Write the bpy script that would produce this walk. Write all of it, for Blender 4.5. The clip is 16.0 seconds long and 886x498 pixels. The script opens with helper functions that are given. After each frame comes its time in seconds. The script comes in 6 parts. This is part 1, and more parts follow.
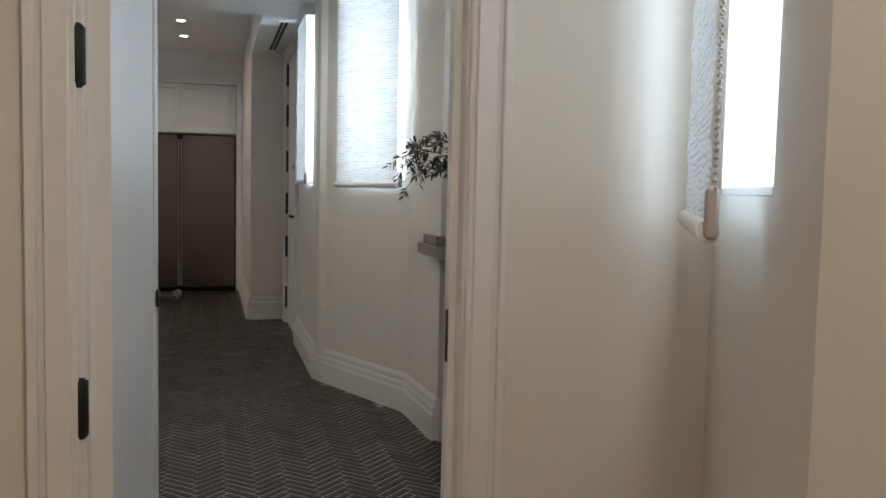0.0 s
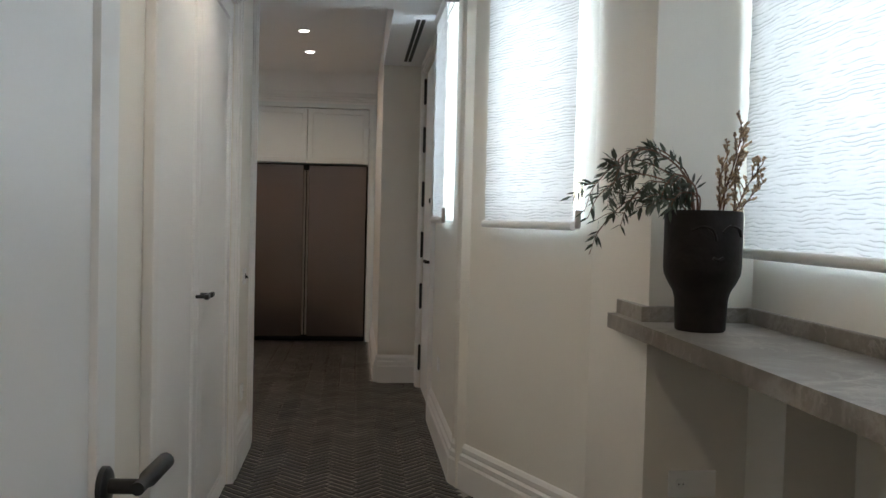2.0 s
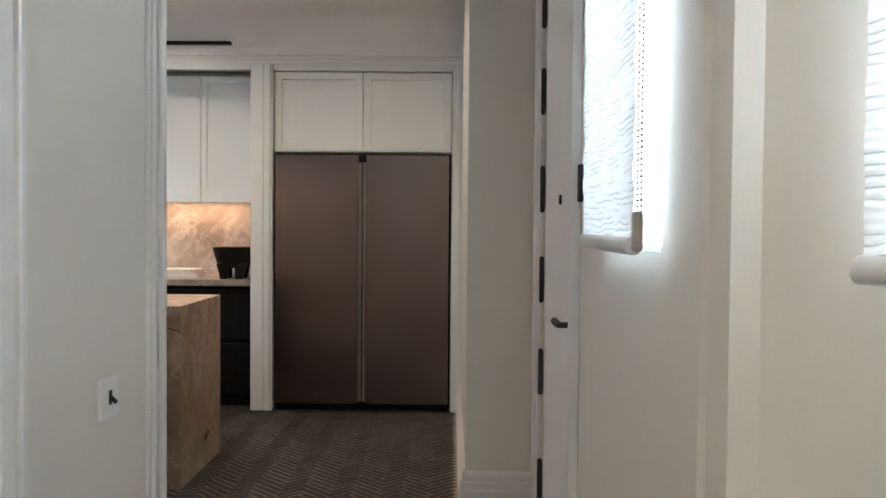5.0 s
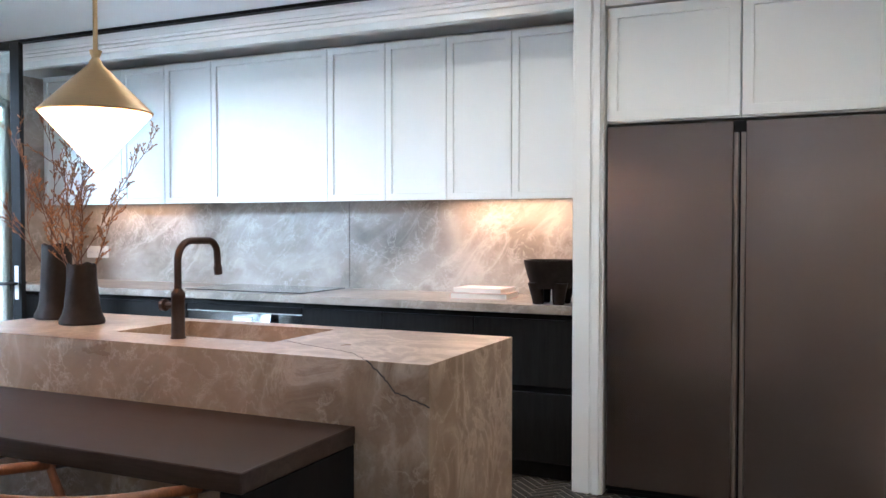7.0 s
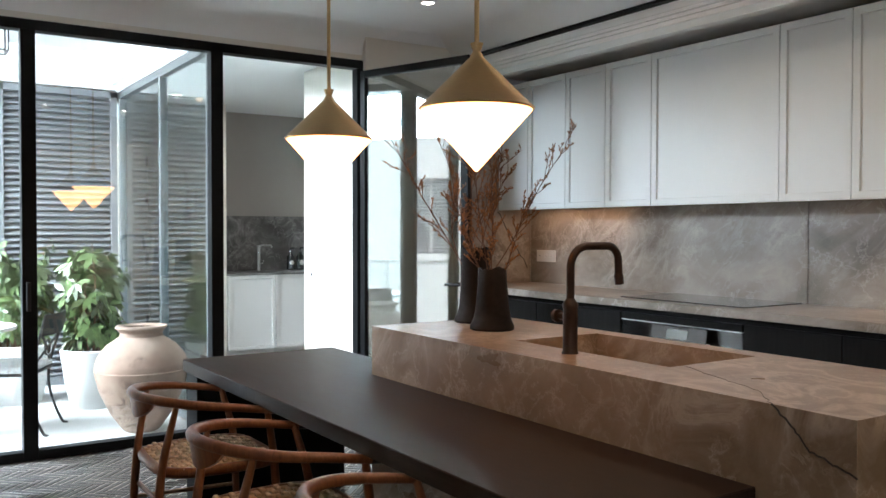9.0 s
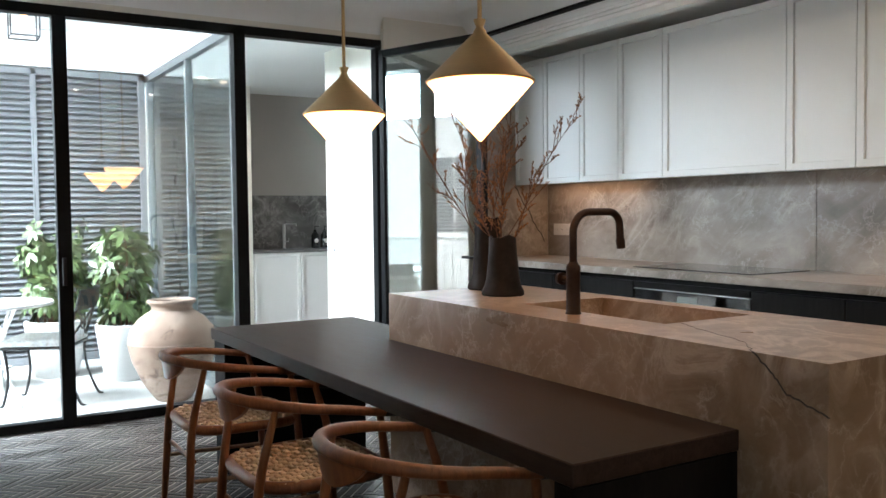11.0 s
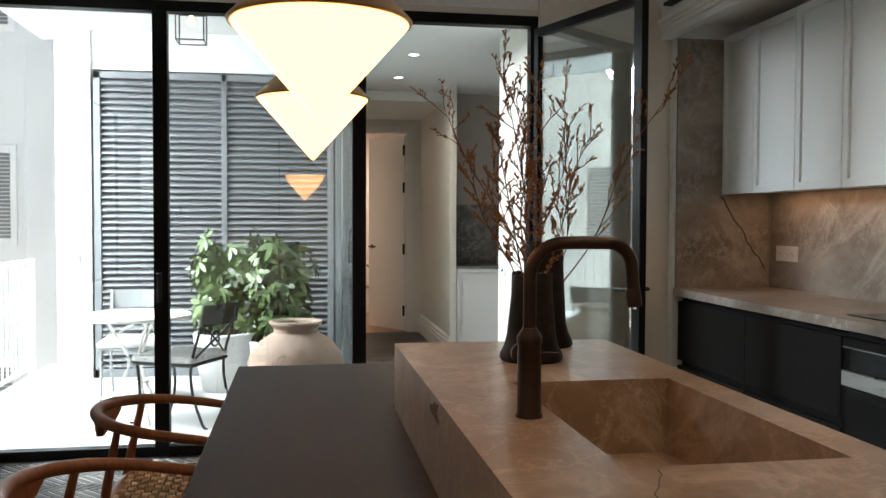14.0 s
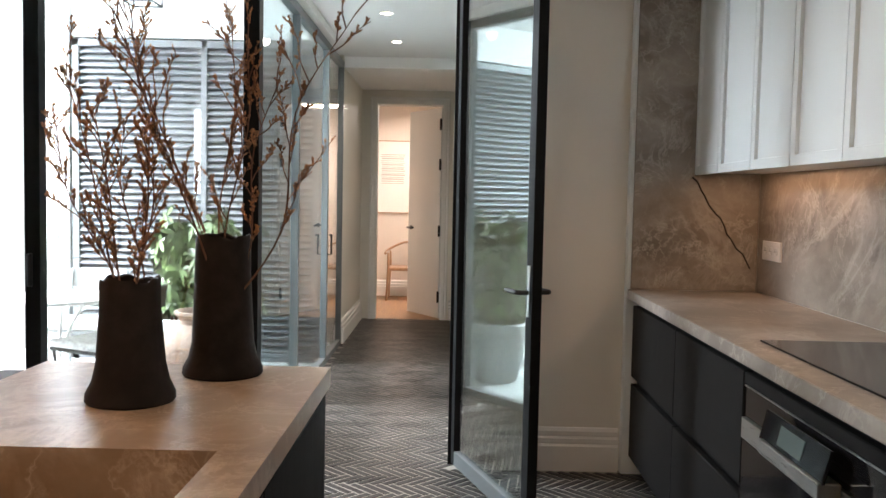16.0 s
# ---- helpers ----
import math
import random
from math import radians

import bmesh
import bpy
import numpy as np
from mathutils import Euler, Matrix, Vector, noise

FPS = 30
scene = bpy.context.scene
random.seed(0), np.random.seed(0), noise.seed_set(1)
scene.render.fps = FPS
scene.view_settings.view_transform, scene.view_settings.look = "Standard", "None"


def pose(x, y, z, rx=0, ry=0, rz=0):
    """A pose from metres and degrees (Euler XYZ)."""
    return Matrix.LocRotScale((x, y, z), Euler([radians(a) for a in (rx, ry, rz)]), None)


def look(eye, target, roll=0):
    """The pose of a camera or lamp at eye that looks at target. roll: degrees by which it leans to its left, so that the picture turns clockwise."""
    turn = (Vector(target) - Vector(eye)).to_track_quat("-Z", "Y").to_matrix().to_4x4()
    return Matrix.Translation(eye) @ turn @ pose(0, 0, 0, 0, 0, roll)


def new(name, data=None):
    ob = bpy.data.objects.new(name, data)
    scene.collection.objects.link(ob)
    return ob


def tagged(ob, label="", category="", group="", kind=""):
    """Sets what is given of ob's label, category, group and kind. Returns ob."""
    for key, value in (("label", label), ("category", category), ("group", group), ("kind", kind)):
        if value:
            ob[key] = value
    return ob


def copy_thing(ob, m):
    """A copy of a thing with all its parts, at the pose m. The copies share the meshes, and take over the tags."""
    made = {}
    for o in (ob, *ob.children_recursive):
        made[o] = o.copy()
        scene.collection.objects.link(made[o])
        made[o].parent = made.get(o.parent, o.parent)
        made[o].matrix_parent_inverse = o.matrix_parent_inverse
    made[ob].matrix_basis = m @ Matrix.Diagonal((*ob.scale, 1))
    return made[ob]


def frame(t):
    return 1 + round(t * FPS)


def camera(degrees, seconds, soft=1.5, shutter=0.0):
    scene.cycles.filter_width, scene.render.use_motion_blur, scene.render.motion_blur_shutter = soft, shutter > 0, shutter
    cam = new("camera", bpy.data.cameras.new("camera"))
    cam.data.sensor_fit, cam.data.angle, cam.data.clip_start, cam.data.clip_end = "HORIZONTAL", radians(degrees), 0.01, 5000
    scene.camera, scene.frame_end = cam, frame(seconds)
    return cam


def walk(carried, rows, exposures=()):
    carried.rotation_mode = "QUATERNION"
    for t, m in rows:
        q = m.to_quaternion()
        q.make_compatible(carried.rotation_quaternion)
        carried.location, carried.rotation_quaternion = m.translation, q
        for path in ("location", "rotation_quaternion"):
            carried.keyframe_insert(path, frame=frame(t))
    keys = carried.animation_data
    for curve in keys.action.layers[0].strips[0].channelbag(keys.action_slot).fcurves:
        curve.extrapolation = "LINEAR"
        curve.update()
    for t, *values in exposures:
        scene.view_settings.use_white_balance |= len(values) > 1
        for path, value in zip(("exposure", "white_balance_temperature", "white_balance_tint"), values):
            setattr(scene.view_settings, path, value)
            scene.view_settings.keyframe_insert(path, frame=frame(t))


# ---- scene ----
cam = camera(54.8, 16.0)
METRES, EYE, TILT, LEAN, TURN = 10.6, 1.298, 0.0, 0.0, -15.2
ROWS = [
    (0.0, 0.0, 0.0, 0.0, 0.09, -4.11, -1.22),
    (0.5, -0.0044, 0.0259, 0.0012, 3.1, -3.97, -1.15),
    (1.0, -0.0067, 0.0611, 0.0009, 6.02, -3.49, -1.19),
    (1.5, -0.0128, 0.1006, 0.0012, 8.66, -2.43, -1.32),
    (2.0, -0.0213, 0.139, 0.0017, 9.41, -1.96, -1.45),
    (2.5, -0.0294, 0.1805, 0.0017, 11.3, -2.03, -1.31),
    (3.0, -0.0399, 0.2252, 0.0025, 11.7, -2.19, -1.43),
    (5.5, -0.0945, 0.4544, 0.0054, 19.56, -1.46, 0.23),
    (6.0, -0.1112, 0.4995, 0.0061, 25.91, -1.82, 0.06),
    (6.5, -0.1299, 0.5398, 0.0065, 32.32, -1.9, 0.24),
    (7.0, -0.1508, 0.5773, 0.0058, 40.01, -1.54, -0.02),
    (7.5, -0.1743, 0.6039, 0.0048, 50.09, -0.17, -0.03),
    (8.0, -0.183, 0.6156, 0.0054, 59.71, 0.31, 0.49),
    (8.5, -0.1771, 0.6226, 0.0059, 67.93, -0.72, 0.12),
    (9.0, -0.1693, 0.6247, 0.0054, 71.87, -1.23, -0.09),
    (11.5, -0.1513, 0.6253, 0.0006, 74.94, -3.26, 1.04),
    (12.0, -0.1653, 0.6442, 0.0011, 83.78, -3.19, 1.05),
    (12.5, -0.1844, 0.6645, 0.0013, 90.6, -2.87, 0.05),
    (13.0, -0.2062, 0.6884, 0.0018, 92.61, -2.45, 0.14),
    (13.5, -0.2255, 0.7186, 0.0034, 94.31, -2.36, 0.04),
    (14.0, -0.2489, 0.7503, 0.0047, 95.76, -1.89, -0.2),
    (14.5, -0.2719, 0.7818, 0.0045, 96.06, -1.72, -0.3),
    (15.0, -0.2922, 0.8118, 0.0055, 98.16, -2.92, -1.03),
    (15.5, -0.3172, 0.836, 0.0071, 102.0, -3.22, -1.37),
    (16.0, -0.344, 0.857, 0.0075, 105.7, -3.43, -1.17),
]
EXPOSURES = [
    (0.0, 0.84, 5750, 10), (1.0, 0.98, 5480, 9), (1.5, 1.1, 5750, 8), (2.0, 0.88, 5950, 9), (3.0, 1.14, 6050, 9), (5.5, 1.65, 5650, 9), (6.0, 1.78, 5450, 9), (6.5, 2.32, 5250, 8), (7.0, 2.22, 5100, 8), (7.8, 1.42, 5450, 9),
    (8.5, 1.12, 5950, 10), (9.0, 1.02, 6100, 10), (11.5, 1.12, 6200, 10), (12.5, 0.90, 6350, 10), (14.0, 0.50, 6600, 10), (14.5, 0.62, 6900, 11), (15.0, 0.72, 6800, 11), (15.5, 1.12, 6550, 11), (16.0, 1.18, 6450, 12),
]
walk(cam, [(t, pose(0, 0, EYE, TILT, LEAN, TURN) @ pose(METRES * x, METRES * y, METRES * z, 90 + pitch, roll, yaw)) for t, x, y, z, yaw, pitch, roll in ROWS], EXPOSURES)

# ---------------------------------------------------------------- light
world = bpy.data.worlds.new("sky")
scene.world = world
world.use_nodes = True
_n = world.node_tree.nodes
_sky = _n.new("ShaderNodeTexSky")
_sky.sky_type = "NISHITA"
_sky.sun_disc = False
_sky.sun_elevation, _sky.sun_rotation = radians(37), radians(348)
world.node_tree.links.new(_sky.outputs[0], _n["Background"].inputs[0])
_n["Background"].inputs[1].default_value = 0.15

sun_data = bpy.data.lights.new("sun", "SUN")
sun_data.energy, sun_data.angle, sun_data.color = 5.0, radians(0.6), (1.0, 0.95, 0.88)
sun_ob = new("sun", sun_data)
sun_ob.matrix_world = look((-14, 22, 17), (-9.5, 0, 0))


def area(name, eye, target, w, h, watts, color=(1, 1, 1), spread=180):
    d = bpy.data.lights.new(name, "AREA")
    d.shape, d.size, d.size_y, d.energy, d.color = "RECTANGLE", w, h, watts, color
    d.spread = radians(spread)
    ob = new(name, d)
    ob.matrix_world = look(eye, target)
    return ob


DAY = (0.85, 0.935, 1.0)
WARM = (1.0, 0.56, 0.30)
# sky light at the open side of the terrace
area("terrace_sky", (-6.9, 5.0, 3.4), (-6.9, 7.2, 0.5), 2.6, 2.4, 900, DAY, 165)
# daylight in the hall's window openings, behind the blinds
area("window_sky", (1.02, 6.38, 1.95), (0.0, 6.38, 1.9), 0.62, 1.2, 11, DAY)
area("window_sky", (1.25, 5.45, 1.95), (0.0, 4.91, 1.9), 0.6, 1.2, 24, DAY)
area("window_sky", (1.82, 3.35, 1.9), (0.0, 3.35, 1.75), 1.25, 1.1, 27, DAY)
area("window_sky", (1.22, 1.16, 1.95), (0.46, 1.57, 1.8), 0.6, 1.1, 8, DAY)
# beams of the ceiling downlights, plus added fill beams at x -1.8 and -3.2


def spot(x, y, z, watts, color):
    d = bpy.data.lights.new("downlight_and_fill_beam", "SPOT")
    d.energy, d.color, d.spot_size, d.spot_blend, d.shadow_soft_size = watts, color, radians(168), 1.0, 0.035
    ob = new("downlight_and_fill_beam", d)
    ob.matrix_world = look((x, y, z - 0.02), (x, y + 0.001, 0))


for _x, _y, _w in ((-0.28, 8.46, 6), (-0.28, 9.33, 11), (-1.8, 9.77, 16), (-3.2, 9.77, 10), (-4.6, 9.77, 2.5)):
    spot(_x, _y, 2.80, _w, (1.0, 0.77, 0.54))
for _x, _y in ((-0.02, 3.3), (-0.12, 4.75)):
    spot(_x, _y, 2.53, 12, (1.0, 0.80, 0.58))
for _x, _y in ((-7.2, 9.25), (-8.3, 9.25)):
    spot(_x, _y, 2.66, 22, (1.0, 0.88, 0.74))
# strips under the wall cabinets
area("cabinet_strip", (-1.75, 11.12, 1.515), (-1.75, 11.16, 0.9), 0.7, 0.03, 1.7, WARM)
area("cabinet_strip", (-4.75, 11.12, 1.515), (-4.75, 11.16, 0.9), 0.9, 0.03, 0.85, WARM)
# unseen fill lamps added to brighten the bedroom and the first room
area("bedroom_fill", (-11.9, 9.3, 2.5), (-11.9, 9.3, 0), 0.5, 0.5, 25, (1.0, 0.86, 0.74))
area("first_room_fill", (0.2, 0.2, 2.5), (0.2, 0.3, 0), 0.3, 0.3, 9, (1.0, 0.82, 0.60))

# ---------------------------------------------------------------- materials
def material(name):
    m = bpy.data.materials.new(name)
    m.use_nodes = True
    nt = m.node_tree
    return m, nt, nt.nodes["Principled BSDF"]


def node(nt, kind, **inputs):
    n = nt.nodes.new(kind)
    for k, v in inputs.items():
        key = k.replace("_", " ")
        n.inputs[key].default_value = v
    return n


def coords(nt, scale=(1, 1, 1), rot=(0, 0, 0), obj=True):
    tc = nt.nodes.new("ShaderNodeTexCoord")
    mp = nt.nodes.new("ShaderNodeMapping")
    mp.inputs["Scale"].default_value = scale
    mp.inputs["Rotation"].default_value = rot
    nt.links.new(tc.outputs["Object" if obj else "Generated"], mp.inputs["Vector"])
    return mp.outputs["Vector"]


def noise_tex(nt, vec, scale, detail=4, rough=0.55, distort=0.0):
    n = node(nt, "ShaderNodeTexNoise", Scale=scale, Detail=detail, Roughness=rough, Distortion=distort)
    nt.links.new(vec, n.inputs["Vector"])
    return n.outputs["Fac"]


def ramp(nt, fac, stops):
    r = nt.nodes.new("ShaderNodeValToRGB")
    el = r.color_ramp.elements
    while len(el) < len(stops):
        el.new(0.5)
    for e, (p, c) in zip(el, stops):
        e.position = p
        e.color = (*c, 1) if len(c) == 3 else c
    nt.links.new(fac, r.inputs["Fac"])
    return r.outputs["Color"]


def mixc(nt, fac, a, b, mode="MIX"):
    m = nt.nodes.new("ShaderNodeMix")
    m.data_type, m.blend_type = "RGBA", mode
    for sock, v in ((m.inputs[0], fac), (m.inputs[6], a), (m.inputs[7], b)):
        if isinstance(v, (int, float)):
            sock.default_value = v
        elif isinstance(v, tuple):
            sock.default_value = (*v, 1) if len(v) == 3 else v
        else:
            nt.links.new(v, sock)
    return m.outputs[2]


def bump(nt, bs, height, strength=0.2, dist=0.01):
    b = node(nt, "ShaderNodeBump", Strength=strength, Distance=dist)
    nt.links.new(height, b.inputs["Height"])
    nt.links.new(b.outputs["Normal"], bs.inputs["Normal"])


def plain(name, color, rough=0.5, metal=0.0, var=0.12, big=1.3, small=60, bumps=0.06, stretch=(1, 1, 1), island=0.0, coat=0.0, rand=0.0):
    """Base colour varied at two scales, roughness varied a little, fine relief."""
    m, nt, bs = material(name)
    v = coords(nt, stretch)
    f1, f2 = noise_tex(nt, v, big, 3), noise_tex(nt, v, small, 5)
    dark = tuple(c * (1 - var) for c in color)
    lite = tuple(min(1, c * (1 + var)) for c in color)
    c1 = ramp(nt, f1, [(0.3, dark), (0.7, lite)])
    c2 = ramp(nt, f2, [(0.3, (1 - var * 0.6,) * 3), (0.7, (1, 1, 1))])
    out = mixc(nt, 1.0, c1, c2, "MULTIPLY")
    if island or rand:
        if island:
            g = nt.nodes.new("ShaderNodeNewGeometry").outputs["Random Per Island"]
            k = island
        else:
            g = nt.nodes.new("ShaderNodeObjectInfo").outputs["Random"]
            k = rand
        c3 = ramp(nt, g, [(0.0, (1 - k,) * 3), (1.0, (1 + k,) * 3)])
        out = mixc(nt, 1.0, out, c3, "MULTIPLY")
    nt.links.new(out, bs.inputs["Base Color"])
    rr = node(nt, "ShaderNodeMapRange", To_Min=max(0.02, rough - 0.07), To_Max=min(1, rough + 0.07))
    nt.links.new(f1, rr.inputs["Value"])
    nt.links.new(rr.outputs[0], bs.inputs["Roughness"])
    bs.inputs["Metallic"].default_value = metal
    bs.inputs["Coat Weight"].default_value = coat
    if bumps:
        bump(nt, bs, f2, bumps, 0.004)
    return m


def stone(name, base, light, dark, rough=0.32, scale=1.0, vein=(0.62, 0.55, 0.47), amount=0.9):
    """Cloudy quartzite: soft ground, drifting pale feathered veins, fine mottling."""
    m, nt, bs = material(name)
    v = coords(nt, (scale, scale, scale * 1.5), (0.35, 0.6, 0.5))
    cloud = noise_tex(nt, v, 2.1, 5, 0.52, 0.5)
    ground = ramp(nt, cloud, [(0.30, dark), (0.5, base), (0.72, light)])
    turned = coords(nt, (1, 1, 1), (0.5, 0.62, 0.55))
    mp = nt.nodes.new("ShaderNodeMapping")
    mp.inputs["Scale"].default_value = (scale * 1.1, scale * 2.8, scale * 2.8)
    nt.links.new(turned, mp.inputs["Vector"])
    w1 = noise_tex(nt, mp.outputs["Vector"], 1.5, 9, 0.6, 0.9)
    veins = ramp(nt, w1, [(0.41, (0, 0, 0)), (0.495, (0.85, 0.85, 0.85)), (0.52, (0.35, 0.35, 0.35)), (0.62, (0, 0, 0))])
    patch = ramp(nt, noise_tex(nt, v, 1.3, 3), [(0.40, (0, 0, 0)), (0.60, (amount,) * 3)])
    vm = mixc(nt, 1.0, veins, patch, "MULTIPLY")
    c = mixc(nt, vm, ground, vein)
    w2 = noise_tex(nt, turned, 5.5, 9, 0.68, 1.2)
    thin = ramp(nt, w2, [(0.47, (0, 0, 0)), (0.50, (0.5, 0.5, 0.5)), (0.53, (0, 0, 0))])
    where = ramp(nt, noise_tex(nt, mp.outputs["Vector"], 2.3, 3), [(0.47, (0, 0, 0)), (0.60, (1, 1, 1))])
    c = mixc(nt, mixc(nt, 1.0, thin, where, "MULTIPLY"), c, vein)
    # hairline healed cracks, pale, in drifting patches
    warp = node(nt, "ShaderNodeTexNoise", Scale=3.0, Detail=6.0, Roughness=0.65)
    nt.links.new(turned, warp.inputs["Vector"])
    bend = nt.nodes.new("ShaderNodeVectorMath")
    bend.operation = "MULTIPLY_ADD"
    bend.inputs[1].default_value = (0.55, 0.55, 0.55)
    nt.links.new(warp.outputs["Color"], bend.inputs[0])
    nt.links.new(turned, bend.inputs[2])
    cell = node(nt, "ShaderNodeTexVoronoi", Scale=4.2 * scale)
    cell.feature = "DISTANCE_TO_EDGE"
    nt.links.new(bend.outputs[0], cell.inputs["Vector"])
    hair = ramp(nt, cell.outputs["Distance"], [(0.0, (0.75, 0.75, 0.75)), (0.02, (0.25, 0.25, 0.25)), (0.05, (0, 0, 0))])
    spread = ramp(nt, noise_tex(nt, v, 1.9, 4), [(0.44, (0, 0, 0)), (0.62, (0.85, 0.85, 0.85))])
    c = mixc(nt, mixc(nt, 1.0, hair, spread, "MULTIPLY"), c, vein)
    fine = noise_tex(nt, v, 46, 6, 0.7)
    c = mixc(nt, 1.0, c, ramp(nt, fine, [(0.25, (0.92, 0.92, 0.92)), (0.75, (1.03, 1.03, 1.03))]), "MULTIPLY")
    nt.links.new(c, bs.inputs["Base Color"])
    rr = node(nt, "ShaderNodeMapRange", To_Min=rough - 0.03, To_Max=rough + 0.07)
    nt.links.new(cloud, rr.inputs["Value"])
    nt.links.new(rr.outputs[0], bs.inputs["Roughness"])
    bump(nt, bs, cloud, 0.05, 0.004)
    return m


def wood(name, c_dark, c_light, rough=0.4, axis="x", scale=1.0):
    m, nt, bs = material(name)
    st = {"x": (1.2, 14, 14), "y": (14, 1.2, 14), "z": (14, 14, 1.2)}[axis]
    v = coords(nt, tuple(s * scale for s in st))
    g = noise_tex(nt, v, 2.2, 7, 0.65, 0.7)
    fine = noise_tex(nt, v, 11, 4, 0.7)
    c = ramp(nt, g, [(0.3, c_dark), (0.7, c_light)])
    c = mixc(nt, 1.0, c, ramp(nt, fine, [(0.3, (0.78, 0.78, 0.78)), (0.7, (1.05, 1.05, 1.05))]), "MULTIPLY")
    rnd = nt.nodes.new("ShaderNodeObjectInfo").outputs["Random"]
    c = mixc(nt, 1.0, c, ramp(nt, rnd, [(0, (0.86, 0.86, 0.86)), (1, (1.08, 1.08, 1.08))]), "MULTIPLY")
    nt.links.new(c, bs.inputs["Base Color"])
    rr = node(nt, "ShaderNodeMapRange", To_Min=rough - 0.06, To_Max=rough + 0.1)
    nt.links.new(g, rr.inputs["Value"])
    nt.links.new(rr.outputs[0], bs.inputs["Roughness"])
    bump(nt, bs, fine, 0.12, 0.003)
    return m


def glass(name, tint=(0.93, 0.97, 0.96), gain=1.0):
    m, nt, bs = material(name)
    nt.nodes.remove(bs)
    tr = node(nt, "ShaderNodeBsdfTransparent", Color=(*tint, 1))
    gl = node(nt, "ShaderNodeBsdfGlossy", Color=(1, 1, 1, 1), Roughness=0.0)
    lw = node(nt, "ShaderNodeLayerWeight", Blend=0.5)
    pw = nt.nodes.new("ShaderNodeMath")
    pw.operation = "POWER"
    pw.inputs[1].default_value = 5.0
    nt.links.new(lw.outputs["Facing"], pw.inputs[0])
    mu = nt.nodes.new("ShaderNodeMath")
    mu.operation = "MULTIPLY_ADD"
    mu.inputs[1].default_value = 0.96
    mu.inputs[2].default_value = 0.04 * gain
    mu.use_clamp = True
    nt.links.new(pw.outputs[0], mu.inputs[0])
    mx = nt.nodes.new("ShaderNodeMixShader")
    nt.links.new(mu.outputs[0], mx.inputs[0])
    nt.links.new(tr.outputs[0], mx.inputs[1])
    nt.links.new(gl.outputs[0], mx.inputs[2])
    nt.links.new(mx.outputs[0], nt.nodes["Material Output"].inputs["Surface"])
    return m


def glow(name, color, strength, rim=None):
    m, nt, bs = material(name)
    bs.inputs["Base Color"].default_value = (0.25, 0.24, 0.23, 1)
    bs.inputs["Roughness"].default_value = 0.35
    bs.inputs["Emission Color"].default_value = (*color, 1)
    bs.inputs["Emission Strength"].default_value = strength
    return m


def blind_cloth(name):
    """White crinkled roller-blind cloth, half translucent."""
    m, nt, bs = material(name)
    v = coords(nt, (0.55, 0.55, 1))
    wv = node(nt, "ShaderNodeTexWave", Scale=25.0, Distortion=8.0, Detail=2.5, Detail_Scale=0.55, Detail_Roughness=0.6)
    wv.wave_type, wv.bands_direction = "BANDS", "Z"
    nt.links.new(v, wv.inputs["Vector"])
    n1 = wv.outputs["Fac"]
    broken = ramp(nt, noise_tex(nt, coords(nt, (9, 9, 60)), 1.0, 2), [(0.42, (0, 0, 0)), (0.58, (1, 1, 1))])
    # shade of the crinkles painted in: cloth colour darkens where the wave dips
    crease_shade = ramp(nt, n1, [(0.0, (0.50, 0.50, 0.49)), (0.16, (0.82, 0.82, 0.81)), (1.0, (0.88, 0.88, 0.87))])
    c = mixc(nt, broken, crease_shade, (0.87, 0.87, 0.86))
    nt.links.new(c, bs.inputs["Base Color"])
    bs.inputs["Roughness"].default_value = 0.85
    bump(nt, bs, n1, 0.35, 0.006)
    t = nt.nodes.new("ShaderNodeBsdfTranslucent")
    nt.links.new(c, t.inputs["Color"])
    mx = nt.nodes.new("ShaderNodeMixShader")
    mx.inputs[0].default_value = 0.15
    nt.links.new(bs.outputs[0], mx.inputs[1])
    nt.links.new(t.outputs[0], mx.inputs[2])
    nt.links.new(mx.outputs[0], nt.nodes["Material Output"].inputs["Surface"])
    return m


def steel(name, color, rough, stretch, grain=1.0, aniso=0.0):
    m, nt, bs = material(name)
    v = coords(nt, stretch)
    f = noise_tex(nt, v, 6, 6, 0.7)
    c = ramp(nt, f, [(0.3, tuple(k * (1 - 0.15 * grain) for k in color)), (0.7, color)])
    nt.links.new(c, bs.inputs["Base Color"])
    bs.inputs["Metallic"].default_value = 1.0
    bs.inputs["Anisotropic"].default_value = aniso
    tg = nt.nodes.new("ShaderNodeTangent")
    tg.direction_type, tg.axis = "RADIAL", "Z"
    nt.links.new(tg.outputs[0], bs.inputs["Tangent"])
    rr = node(nt, "ShaderNodeMapRange", To_Min=rough - 0.06 * grain, To_Max=rough + 0.08 * grain)
    nt.links.new(f, rr.inputs["Value"])
    nt.links.new(rr.outputs[0], bs.inputs["Roughness"])
    bump(nt, bs, f, 0.04 * grain, 0.002)
    return m


M = {}
M["paint"] = plain("wall_paint", (0.75, 0.715, 0.645), 0.62, var=0.03, big=0.8, small=220, bumps=0.05)
M["ceil"] = plain("ceiling_paint", (0.89, 0.89, 0.885), 0.7, var=0.02, big=0.6, small=200, bumps=0.04)
M["white"] = plain("white_lacquer", (0.78, 0.77, 0.75), 0.38, var=0.02, big=1.2, small=180, bumps=0.03)
M["trim"] = plain("trim_paint", (0.78, 0.76, 0.73), 0.42, var=0.03, big=1.4, small=160, bumps=0.04)
M["cab"] = plain("cabinet_lacquer", (0.82, 0.86, 0.865), 0.36, var=0.02, big=0.9, small=240, bumps=0.02)
